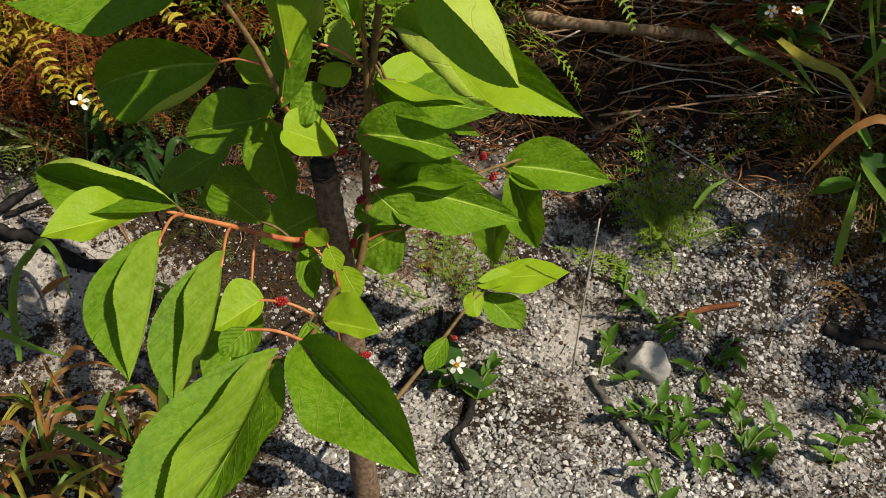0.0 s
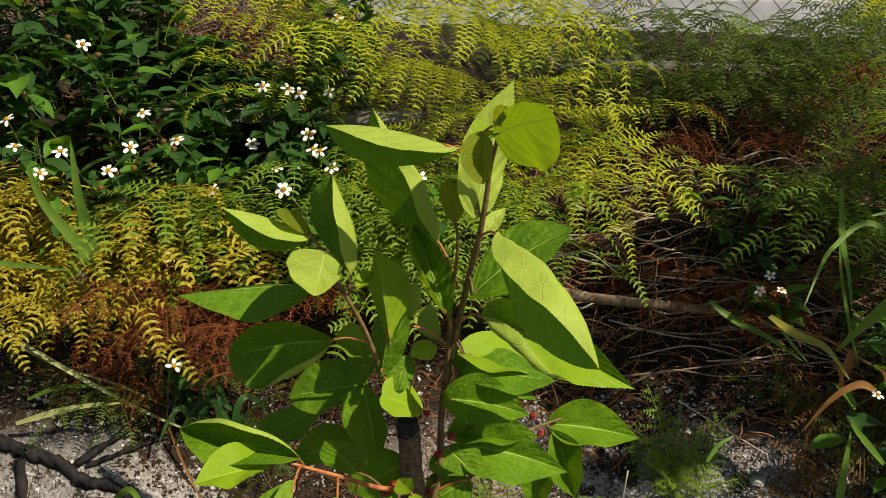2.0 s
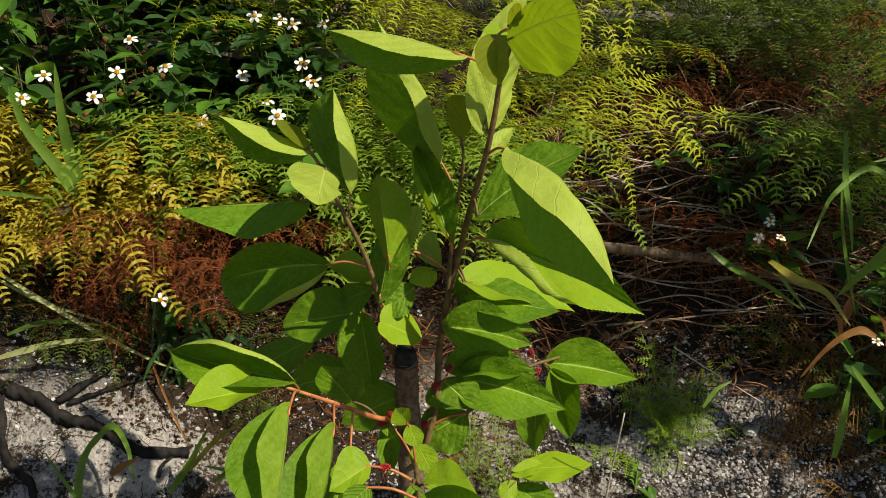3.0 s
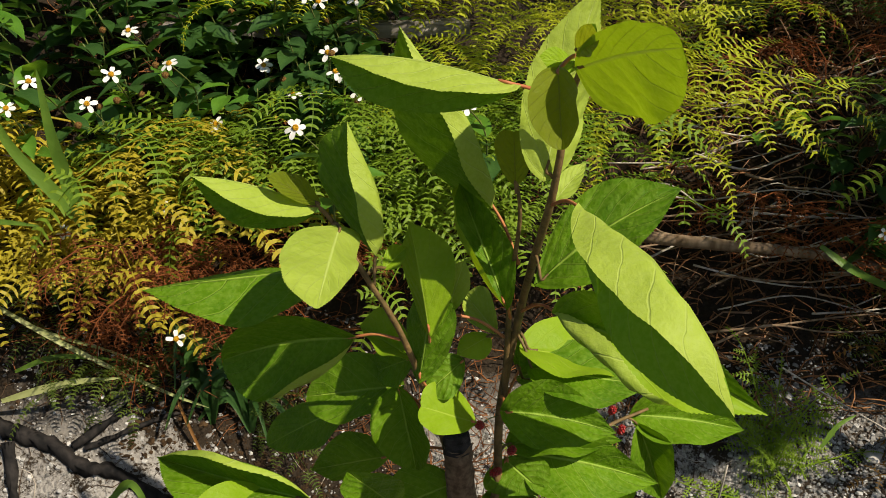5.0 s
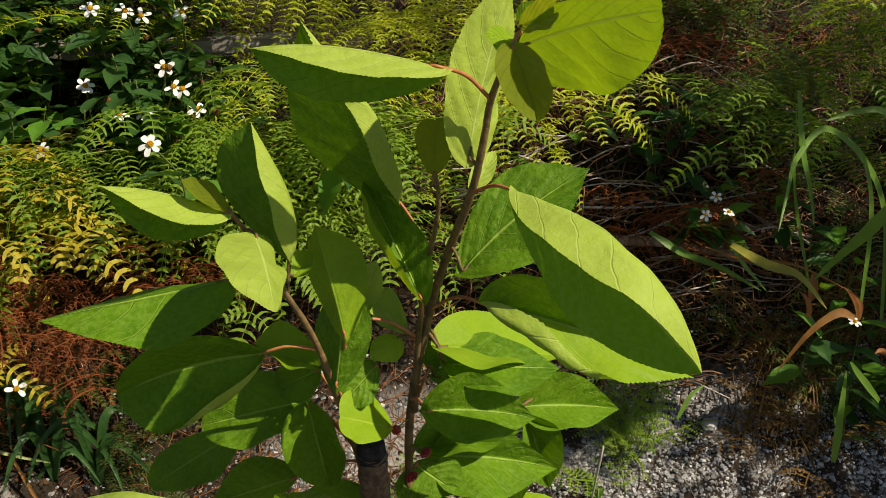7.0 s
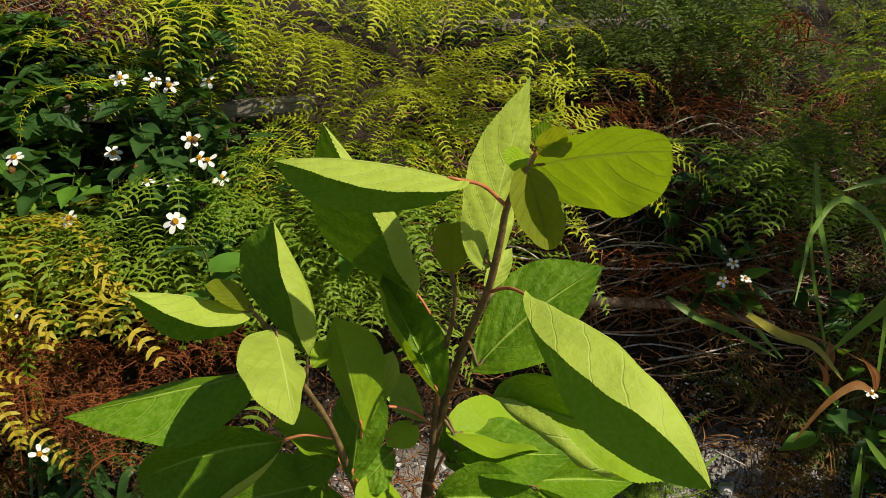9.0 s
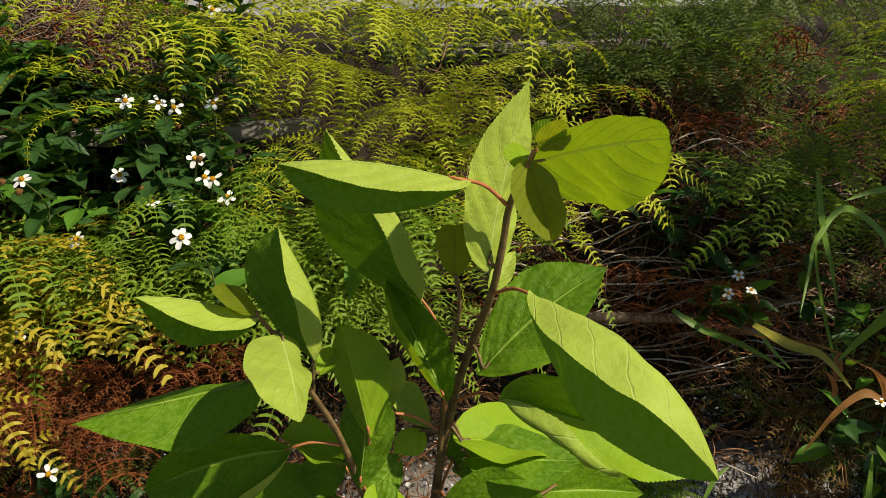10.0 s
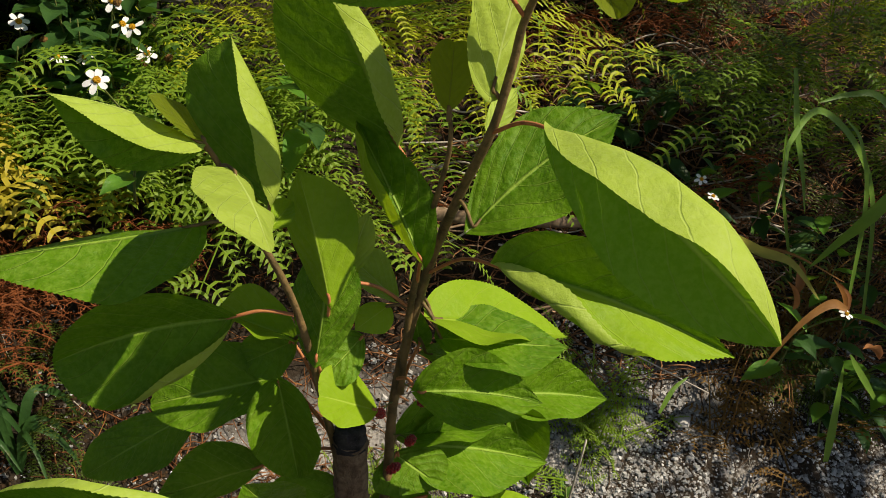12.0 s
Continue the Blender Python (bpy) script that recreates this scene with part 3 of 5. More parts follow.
leaf_between(LEAF, (0.032, 0.769, 0.639), (0.175, 0.721, 0.592), (0.076, 0.737, 0.672), (0.070, 0.711, 0.608), at=NODE_G, mid=(0.099, 0.745, 0.624), fold_b=0.45, roll_b=165, slope=0.90, under=LEAF_PALE, other=LEAF_YOUNG_LIT, crisp=1.6, label="broad lit leaf with a curled yellow margin")
leaf_between(LEAF_YOUNG_LIT, (0.010, 0.850, 0.566), (0.138, 0.900, 0.516), (0.052, 0.898, 0.571), (0.045, 0.818, 0.560), at=(0.0, 0.85, 0.585))
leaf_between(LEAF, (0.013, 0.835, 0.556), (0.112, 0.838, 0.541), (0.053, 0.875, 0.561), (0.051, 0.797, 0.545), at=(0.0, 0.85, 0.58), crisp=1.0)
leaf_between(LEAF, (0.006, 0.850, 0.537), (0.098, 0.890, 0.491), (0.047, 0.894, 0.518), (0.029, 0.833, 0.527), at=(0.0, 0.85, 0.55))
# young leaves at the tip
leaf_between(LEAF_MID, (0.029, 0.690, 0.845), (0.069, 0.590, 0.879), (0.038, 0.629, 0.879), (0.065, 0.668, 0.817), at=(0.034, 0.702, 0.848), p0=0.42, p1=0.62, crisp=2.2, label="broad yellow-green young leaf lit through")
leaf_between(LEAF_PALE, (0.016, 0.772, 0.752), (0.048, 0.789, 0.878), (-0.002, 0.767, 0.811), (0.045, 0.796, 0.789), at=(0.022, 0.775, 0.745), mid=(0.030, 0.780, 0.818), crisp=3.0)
leaf_between(LEAF_BRONZE, (0.016, 0.665, 0.849), (0.017, 0.615, 0.820), (-0.001, 0.635, 0.841), (0.025, 0.630, 0.843), at=(0.033, 0.702, 0.848), p0=0.42, p1=0.6)
leaf_between(LEAF_BRONZE, (0.027, 0.690, 0.855), (0.036, 0.650, 0.870), (0.027, 0.664, 0.873), (0.029, 0.659, 0.857), at=(0.034, 0.700, 0.848), p0=0.4, p1=0.5)
leaf_between(LEAF_YOUNG_LIT, (0.028, 0.700, 0.843), (0.006, 0.690, 0.851), (0.017, 0.699, 0.854), (0.017, 0.692, 0.840), at=(0.034, 0.702, 0.848))
leaf_between(LEAF_YOUNG_LIT, (0.030, 0.703, 0.855), (0.038, 0.700, 0.868), (0.029, 0.704, 0.864), (0.038, 0.700, 0.859), at=(0.034, 0.702, 0.848))
leaf_between(LEAF_BRONZE, (-0.005, 0.791, 0.736), (-0.007, 0.780, 0.778), (-0.020, 0.783, 0.760), (0.007, 0.780, 0.759), at=(-0.004, 0.792, 0.728), p0=0.5, p1=0.6)
leaf_between(LEAF_PALE, (0.023, 0.795, 0.720), (0.047, 0.820, 0.742), (0.027, 0.808, 0.736), (0.039, 0.800, 0.727), at=(0.018, 0.79, 0.71))
# middle leaves
leaf_between(LEAF, (-0.136, 0.820, 0.589), (-0.245, 0.822, 0.563), (-0.192, 0.798, 0.619), (-0.184, 0.791, 0.541), at=(-0.094, 0.814, 0.592), mid=(-0.187, 0.821, 0.583), p0=0.50, p1=0.80, fold_b=0.62, roll_b=130, slope=0.60, under=LEAF_PALE, label="dark green heart-shaped leaf in the shade")
leaf_between(LEAF_YOUNG_LIT, (-0.090, 0.850, 0.555), (-0.142, 0.905, 0.553), (-0.112, 0.884, 0.582), (-0.113, 0.841, 0.563), at=(-0.086, 0.820, 0.570))
leaf_between(LEAF, (-0.102, 0.862, 0.518), (-0.191, 0.885, 0.489), (-0.141, 0.886, 0.538), (-0.142, 0.839, 0.494), at=(-0.062, 0.845, 0.475), p0=0.5, p1=0.75)
leaf_between(LEAF, (-0.167, 0.925, 0.453), (-0.249, 0.945, 0.390), (-0.223, 0.956, 0.430), (-0.184, 0.899, 0.426), at=(-0.110, 0.880, 0.495), p0=0.5, p1=0.8)
leaf_between(LEAF_YOUNG_LIT, (-0.035, 0.826, 0.507), (-0.078, 0.806, 0.534), (-0.056, 0.833, 0.540), (-0.061, 0.797, 0.513), at=(-0.050, 0.845, 0.480), p0=0.42, p1=0.6)
leaf_between(LEAF, (-0.008, 0.810, 0.529), (0.082, 0.802, 0.517), (0.026, 0.807, 0.563), (0.022, 0.769, 0.523), at=(-0.013, 0.862, 0.51), mid=(0.036, 0.806, 0.527), crisp=1.0)
leaf_between(LEAF, (0.015, 0.894, 0.427), (0.143, 0.922, 0.377), (0.057, 0.894, 0.457), (0.047, 0.850, 0.404), at=(-0.014, 0.866, 0.42), mid=(0.077, 0.908, 0.407), crisp=1.0)
leaf_between(LEAF, (-0.002, 0.890, 0.441), (0.106, 0.930, 0.420), (0.035, 0.900, 0.473), (0.038, 0.870, 0.441), at=(-0.013, 0.864, 0.45))
leaf_between(LEAF, (0.115, 0.995, 0.341), (0.119, 0.998, 0.270), (0.090, 0.988, 0.320), (0.130, 0.975, 0.328), at=(0.09, 0.975, 0.40))
leaf_between(LEAF, (0.134, 1.005, 0.385), (0.170, 1.025, 0.275), (0.125, 0.979, 0.344), (0.168, 0.984, 0.365), at=(0.12, 1.0, 0.40))
leaf_between(LEAF, (0.131, 1.020, 0.390), (0.252, 1.038, 0.363), (0.176, 1.025, 0.426), (0.170, 0.982, 0.380), at=(0.142, 1.015, 0.402), mid=(0.192, 1.029, 0.380))
leaf_between(LEAF, (0.019, 0.870, 0.394), (-0.031, 0.868, 0.359), (0.013, 0.852, 0.354), (-0.022, 0.878, 0.396), at=(-0.016, 0.868, 0.38))
leaf_between(LEAF, (-0.007, 0.875, 0.433), (0.030, 0.860, 0.407), (-0.025, 0.862, 0.409), (0.029, 0.873, 0.435), at=(-0.026, 0.864, 0.34))
# inner leaves round the trunk
leaf_between(LEAF, (-0.101, 0.852, 0.520), (-0.087, 0.846, 0.440), (-0.126, 0.836, 0.493), (-0.076, 0.830, 0.496), at=(-0.055, 0.848, 0.460), p0=0.5, p1=0.7)
leaf_between(LEAF, (-0.116, 0.860, 0.443), (-0.191, 0.880, 0.411), (-0.151, 0.871, 0.462), (-0.153, 0.871, 0.408), at=(-0.050, 0.850, 0.460))
leaf_between(LEAF, (-0.054, 0.846, 0.427), (-0.121, 0.850, 0.386), (-0.097, 0.857, 0.437), (-0.077, 0.840, 0.387), at=(-0.050, 0.846, 0.450))
leaf_between(LEAF, (-0.091, 0.850, 0.553), (-0.129, 0.880, 0.519), (-0.118, 0.874, 0.548), (-0.102, 0.846, 0.527), at=(-0.070, 0.838, 0.505))
leaf_between(LEAF, (-0.045, 0.835, 0.561), (-0.075, 0.820, 0.537), (-0.068, 0.836, 0.563), (-0.051, 0.819, 0.537), at=(-0.066, 0.842, 0.520))
leaf_between(LEAF_YOUNG_LIT, (-0.024, 0.850, 0.577), (-0.050, 0.835, 0.567), (-0.043, 0.849, 0.579), (-0.026, 0.838, 0.563), at=(-0.008, 0.850, 0.575))
leaf_between(LEAF, (0.003, 0.860, 0.539), (0.002, 0.880, 0.564), (-0.005, 0.871, 0.553), (0.013, 0.863, 0.544), at=(-0.012, 0.862, 0.490))
# lower side branches
leaf_between(LEAF, (-0.158, 0.716, 0.508), (-0.281, 0.748, 0.518), (-0.217, 0.716, 0.554), (-0.231, 0.693, 0.510), at=(-0.150, 0.724, 0.495), mid=(-0.219, 0.732, 0.511), fold_a=0.85, roll_a=100, under=LEAF_PALE, label="dark green leaf with a pale curled margin")
leaf_between(LEAF_YOUNG_LIT, (-0.184, 0.722, 0.497), (-0.244, 0.660, 0.508), (-0.219, 0.712, 0.524), (-0.206, 0.670, 0.503), at=(-0.152, 0.724, 0.492))
leaf_between(LEAF, (-0.103, 0.790, 0.448), (-0.132, 0.752, 0.507), (-0.092, 0.768, 0.489), (-0.133, 0.755, 0.477), at=(-0.074, 0.785, 0.432), crisp=1.0)
# hanging leaves: the half towards b takes a lighter material for sunlight
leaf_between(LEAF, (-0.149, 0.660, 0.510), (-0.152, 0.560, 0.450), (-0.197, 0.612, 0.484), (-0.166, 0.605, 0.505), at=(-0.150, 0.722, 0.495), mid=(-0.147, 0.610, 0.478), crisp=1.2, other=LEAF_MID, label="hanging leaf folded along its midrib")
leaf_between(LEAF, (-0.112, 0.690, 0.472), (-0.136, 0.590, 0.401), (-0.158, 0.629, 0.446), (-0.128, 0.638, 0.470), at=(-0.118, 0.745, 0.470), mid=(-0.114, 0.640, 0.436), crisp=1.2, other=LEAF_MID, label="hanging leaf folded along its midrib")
leaf_between(LEAF, (-0.099, 0.720, 0.427), (-0.120, 0.655, 0.350), (-0.132, 0.670, 0.397), (-0.085, 0.666, 0.400), at=(-0.100, 0.760, 0.455))
leaf_between(LEAF_YOUNG_LIT, (-0.077, 0.665, 0.450), (-0.110, 0.637, 0.439), (-0.098, 0.667, 0.468), (-0.083, 0.639, 0.442), at=(-0.031, 0.670, 0.430))
leaf_between(LEAF_YOUNG_LIT, (-0.022, 0.647, 0.444), (0.024, 0.632, 0.447), (-0.004, 0.655, 0.468), (0.001, 0.625, 0.447), at=(-0.030, 0.660, 0.432))
leaf_between(LEAF, (-0.019, 0.547, 0.496), (0.065, 0.473, 0.456), (0.032, 0.503, 0.524), (-0.011, 0.484, 0.490), at=(-0.029, 0.560, 0.478), mid=(0.026, 0.510, 0.475), crisp=1.0, label="large drooping leaf with one half in shade")
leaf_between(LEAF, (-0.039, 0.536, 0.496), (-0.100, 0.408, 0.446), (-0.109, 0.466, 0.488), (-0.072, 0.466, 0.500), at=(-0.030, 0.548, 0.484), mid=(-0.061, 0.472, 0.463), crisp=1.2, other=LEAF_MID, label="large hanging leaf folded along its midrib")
leaf_between(LEAF, (-0.042, 0.545, 0.485), (-0.074, 0.450, 0.436), (-0.076, 0.480, 0.466), (-0.030, 0.484, 0.479), at=(-0.030, 0.548, 0.484))
leaf_between(LEAF, (-0.072, 0.600, 0.470), (-0.091, 0.585, 0.457), (-0.090, 0.597, 0.470), (-0.071, 0.589, 0.457), at=(-0.029, 0.600, 0.460))
leaf_between(LEAF, (-0.034, 0.640, 0.447), (-0.029, 0.620, 0.415), (-0.042, 0.624, 0.436), (-0.018, 0.630, 0.432), at=(-0.033, 0.660, 0.440))
leaf_between(LEAF_YOUNG_LIT, (-0.030, 0.760, 0.306), (0.004, 0.745, 0.285), (-0.024, 0.745, 0.285), (-0.006, 0.765, 0.302), at=(-0.033, 0.735, 0.402))
leaf_between(LEAF_YOUNG_LIT, (-0.029, 0.800, 0.231), (0.025, 0.780, 0.206), (-0.013, 0.772, 0.222), (0.007, 0.806, 0.222), at=(-0.036, 0.863, 0.250))
leaf_between(LEAF_YOUNG_LIT, (-0.045, 0.800, 0.419), (-0.058, 0.785, 0.445), (-0.061, 0.785, 0.427), (-0.043, 0.790, 0.441), at=(-0.035, 0.800, 0.370))
leaf_between(LEAF_YOUNG_LIT, (-0.043, 0.795, 0.419), (-0.031, 0.780, 0.401), (-0.048, 0.786, 0.407), (-0.028, 0.789, 0.415), at=(-0.034, 0.790, 0.375))
leaf_between(LEAF_YOUNG_LIT, (-0.032, 0.800, 0.392), (-0.015, 0.790, 0.364), (-0.040, 0.793, 0.376), (-0.012, 0.798, 0.386), at=(-0.034, 0.800, 0.370))
leaf_between(LEAF, (-0.068, 0.820, 0.407), (-0.061, 0.800, 0.354), (-0.077, 0.800, 0.384), (-0.052, 0.802, 0.391), at=(-0.036, 0.820, 0.360))
leaf_between(LEAF_YOUNG_LIT, (0.116, 1.088, 0.188), (0.222, 1.122, 0.178), (0.163, 1.137, 0.188), (0.150, 1.062, 0.182), at=(0.112, 1.080, 0.186))
leaf_between(LEAF, (0.110, 1.082, 0.163), (0.160, 1.060, 0.127), (0.116, 1.052, 0.146), (0.156, 1.077, 0.163), at=(0.110, 1.078, 0.185))
leaf_between(LEAF_YOUNG_LIT, (0.104, 1.060, 0.183), (0.084, 1.040, 0.164), (0.083, 1.057, 0.180), (0.103, 1.043, 0.162), at=(0.090, 1.050, 0.170))
leaf_between(LEAF_YOUNG_LIT, (0.099, 1.070, 0.191), (0.146, 1.100, 0.191), (0.121, 1.095, 0.199), (0.123, 1.065, 0.189), at=(0.090, 1.050, 0.170))
leaf_between(LEAF, (0.060, 1.000, 0.155), (0.039, 0.960, 0.133), (0.037, 0.975, 0.154), (0.062, 0.970, 0.142), at=(0.050, 0.990, 0.148))


def berry_mesh():
    """A mulberry: many small round drupelets on an oblong core."""
    rng = random.Random(4)
    verts, faces = [], []
    bm = bmesh.new()
    bmesh.ops.create_icosphere(bm, subdivisions=1, radius=1.0)
    v0, f0 = [v.co.copy() for v in bm.verts], [tuple(v.index for v in f.verts) for f in bm.faces]
    bm.free()
    for i in range(38):
        h = -1 + 2 * (i + 0.5) / 38
        a = i * 2.399963
        r = math.sqrt(1 - h * h)
        c = Vector((r * math.cos(a) * 0.0036, r * math.sin(a) * 0.0036, h * 0.0068))
        start = len(verts)
        verts += [c * 0.85 + v * 0.0014 * rng.uniform(0.85, 1.15) for v in v0]
        faces += [tuple(start + k for k in f) for f in f0]
    return mesh_from("berry", verts, faces, BERRY)


BERRY_MESH = berry_mesh()


def berry(place, at, turn):
    p = Vector(place)
    ob = child("berry", BERRY_MESH, sapling, "unripe red mulberry", Matrix.Translation(SAP @ p) @ Euler(turn).to_matrix().to_4x4())
    child("stalk", tube("stalk", [Vector(at), (Vector(at) + p) * 0.5 + Vector((0, 0, 0.002)), p], 0.0006, 0.0005, STEM, 5), sapling, "", SAP)


berry((0.004, 0.835, 0.505), (-0.013, 0.862, 0.51), (0.3, 1.2, 0))
berry((-0.002, 0.850, 0.462), (-0.014, 0.864, 0.46), (0.5, 0.4, 0))
berry((-0.030, 0.832, 0.500), (-0.014, 0.862, 0.49), (1.0, -0.3, 0))
berry((-0.016, 0.842, 0.444), (-0.014, 0.866, 0.43), (0.2, 0.9, 0))
berry((-0.072, 0.800, 0.418), (-0.066, 0.80, 0.428), (0.3, 1.3, 0.4))
berry((-0.064, 0.800, 0.428), (-0.062, 0.81, 0.425), (0.9, 0.3, 0.4))
berry((-0.026, 0.845, 0.392), (-0.018, 0.867, 0.39), (0.2, 0.2, 0))
berry((-0.062, 0.668, 0.447), (-0.031, 0.67, 0.432), (0.2, 1.4, 0.2))
berry((-0.030, 0.618, 0.444), (-0.029, 0.62, 0.452), (0.5, 0.7, 0.2))
berry((-0.014, 0.600, 0.430), (-0.029, 0.61, 0.455), (0.2, 0.3, 0.2))
berry((0.100, 0.975, 0.425), (0.09, 0.975, 0.402), (0.5, 0.3, 0))
berry((0.112, 0.985, 0.395), (0.10, 0.982, 0.402), (0.1, 0.3, 0))
berry((-0.020, 0.845, 0.250), (-0.036, 0.862, 0.26), (0.1, 1.3, 0))
berry((0.070, 1.02, 0.140), (0.06, 1.01, 0.155), (0.8, 1.0, 0))

# ---- ferns ----


def comb_data(length, lobe, gap, droop, rng, verts, faces, origin, heading, rise, curl=0.0, slim=0.24, thick=0.0008):
    """One comb-shaped pinna: a thin rib that arches over, with narrow strap-shaped lobes on both sides that droop at their ends."""
    p = origin.copy()
    pairs = max(4, int(length / gap))
    pitch, head = rise, heading
    line, stations = [p.copy()], []
    for i in range(pairs):
        d = Vector((math.cos(pitch) * math.cos(head), math.cos(pitch) * math.sin(head), math.sin(pitch)))
        p = p + d * (length / pairs)
        line.append(p.copy())
        stations.append((p.copy(), d, head))
        pitch -= droop / pairs
        head += curl / pairs
    v, f = tube_data(line[::2], thick, thick * 0.5, 3, start=len(verts))
    verts += v
    faces += f
    w = gap * slim
    for i, (q, d, head) in enumerate(stations):
        t = (i + 0.5) / pairs
        size = lobe * min(1.0, 0.6 + 2.4 * t) * (1 - t) ** 0.36 * rng.uniform(0.88, 1.08)
        across = Vector((math.sin(head), -math.cos(head), 0))
        up = across.cross(d).normalized()
        for s in (1, -1):
            out = (across * s + d * rng.uniform(0.16, 0.34) + up * rng.uniform(0.05, 0.30)).normalized()
            sag = up * (-0.30 * size) + d * (0.22 * size)
            wide = d * w
            m1, m2, tip = q + out * size * 0.42 + up * 0.04 * size, q + out * size * 0.78 + sag * 0.42, q + out * size + sag
            start = len(verts)
            verts += [q - wide, q + wide, m1 + wide, m1 - wide, m2 + wide * 0.85, m2 - wide * 0.85, tip]
            faces += [(start, start + 1, start + 2, start + 3), (start + 3, start + 2, start + 4, start + 5), (start + 5, start + 4, start + 6)]


def frond_meshes(material, count, length, comb, lobe, gap, seed, spacing=0.030, droop=(0.9, 1.7), arch=(0.6, 1.3), slim=0.24):
    """A set of fronds: an arching rib with pairs of hanging combs that shorten towards its tip."""
    rng = random.Random(seed)
    out = []
    for k in range(count):
        verts, faces = [], []
        size = length * rng.uniform(0.8, 1.2)
        pairs = max(3, int(size / spacing))
        pitch, head, fall = rng.uniform(0.25, 0.7), 0.0, rng.uniform(*arch)
        p, line = Vector((0, 0, 0)), [Vector((0, 0, 0))]
        for i in range(pairs):
            d = Vector((math.cos(pitch) * math.cos(head), math.cos(pitch) * math.sin(head), math.sin(pitch)))
            p = p + d * (size / pairs)
            line.append(p.copy())
            t = (i + 0.5) / pairs
            span = comb * min(1.0, 0.6 + 1.6 * t) * (1 - t) ** 0.5
            for s in (1, -1):
                if span > 3 * gap and rng.random() < 0.93:
                    comb_data(span * rng.uniform(0.8, 1.15), lobe * rng.uniform(0.88, 1.1) * (0.75 + 0.25 * (1 - t)), gap, rng.uniform(*droop), rng, verts, faces, p, head + s * rng.uniform(0.95, 1.4), rng.uniform(-0.1, 0.35), s * rng.uniform(-0.5, 0.1), slim)
            pitch -= fall / pairs
            head += rng.uniform(-0.09, 0.09)
        comb_data(comb * 0.7, lobe * 0.8, gap, rng.uniform(*droop), rng, verts, faces, p, head, pitch, 0.0, slim)
        v, f = tube_data(line, 0.0014, 0.0007, 5, start=len(verts))
        out.append(mesh_from("frond", verts + v, faces + f, material, smooth=False))
    return out


FRONDS = {
    "lime": frond_meshes(FERN_LIME, 9, 0.32, 0.155, 0.0265, 0.0106, 21, 0.046, (0.7, 1.5), slim=0.155),
    "green": frond_meshes(FERN_GREEN, 8, 0.23, 0.115, 0.0235, 0.0100, 22, 0.040, (0.7, 1.5), slim=0.18),
    "gold": frond_meshes(FERN_GOLD, 7, 0.22, 0.110, 0.0240, 0.0104, 23, 0.042, (0.6, 1.4), slim=0.21),
    "dark": frond_meshes(FERN_SHADED, 8, 0.30, 0.130, 0.0225, 0.0095, 24, 0.040, (0.7, 1.5), slim=0.19),
    "dead": frond_meshes(FERN_DEAD, 6, 0.12, 0.050, 0.0080, 0.0062, 25, 0.024, (1.2, 3.0), (0.8, 2.6), 0.12),
    "small": frond_meshes(FERN_GREEN, 5, 0.11, 0.036, 0.0065, 0.0042, 26, 0.012, (0.2, 0.8), (0.2, 0.7), 0.20),
    "browned": frond_meshes(FERN_BROWN, 5, 0.12, 0.048, 0.0100, 0.0062, 28, 0.018, (0.5, 1.4), (0.4, 1.2), 0.18),
    "smalldark": frond_meshes(FERN_SHADED, 5, 0.11, 0.045, 0.0090, 0.0058, 27, 0.016, (0.3, 1.0), (0.4, 1.2), 0.16),
}
fern_rng = random.Random(77)
FERN_LABELS = {
    "lime": "sunlit yellow-green comb fern arching out of the bank",
    "green": "bright green comb fern hanging from the bank",
    "gold": "golden yellow comb fern at the foot of the bank",
    "dark": "comb fern on the bank with shade put into its dark green",
    "dead": "withered red-brown fern fronds on the bank",
    "small": "small light green fern growing from the soil",
    "browned": "small browned fern growing from the soil",
    "smalldark": "small dull green fern growing from the soil",
}


def fern(kind, x, y, z, fronds=8, face=-90.0, spread=75.0, size=1.0, tilt=(-10, 35)):
    """A fern clump: fronds that leave one crown towards face (degrees from +x), each a part of it."""
    plant = root("fern" if kind != "dead" else "dead_fern", (x, y, z), FERN_LABELS[kind], "fern", kind + " ferns")
    for k in range(fronds):
        yaw = radians(face + fern_rng.choice((-1, 1)) * spread * fern_rng.random() ** 0.6)
        m = Matrix.Translation((fern_rng.uniform(-0.03, 0.03), fern_rng.uniform(-0.02, 0.02), fern_rng.uniform(-0.04, 0.04)))
        m = m @ Euler((fern_rng.uniform(-0.5, 0.5), radians(-fern_rng.uniform(*tilt)), yaw)).to_matrix().to_4x4() @ Matrix.Scale(size * fern_rng.uniform(0.75, 1.2), 4)
        child("frond", fern_rng.choice(FRONDS[kind]), plant, "", m)
    return plant


def fern_patch(kind, count, xr, yr, zr, fronds, size=1.0, face=-90.0, spread=75.0, tilt=(-10, 35)):
    for k in range(count):
        x, y = fern_rng.uniform(*xr), fern_rng.uniform(*yr)
        z = fern_rng.uniform(*zr)
        floor = ground_z(x, y)
        fern(kind, x, y, max(z, floor), fronds, face, spread, size, tilt)


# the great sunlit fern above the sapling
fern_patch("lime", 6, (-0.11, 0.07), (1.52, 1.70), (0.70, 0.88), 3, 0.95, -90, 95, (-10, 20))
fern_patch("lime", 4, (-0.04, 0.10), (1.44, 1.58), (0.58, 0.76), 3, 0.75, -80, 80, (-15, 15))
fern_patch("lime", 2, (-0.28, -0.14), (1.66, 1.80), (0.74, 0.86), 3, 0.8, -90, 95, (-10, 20))
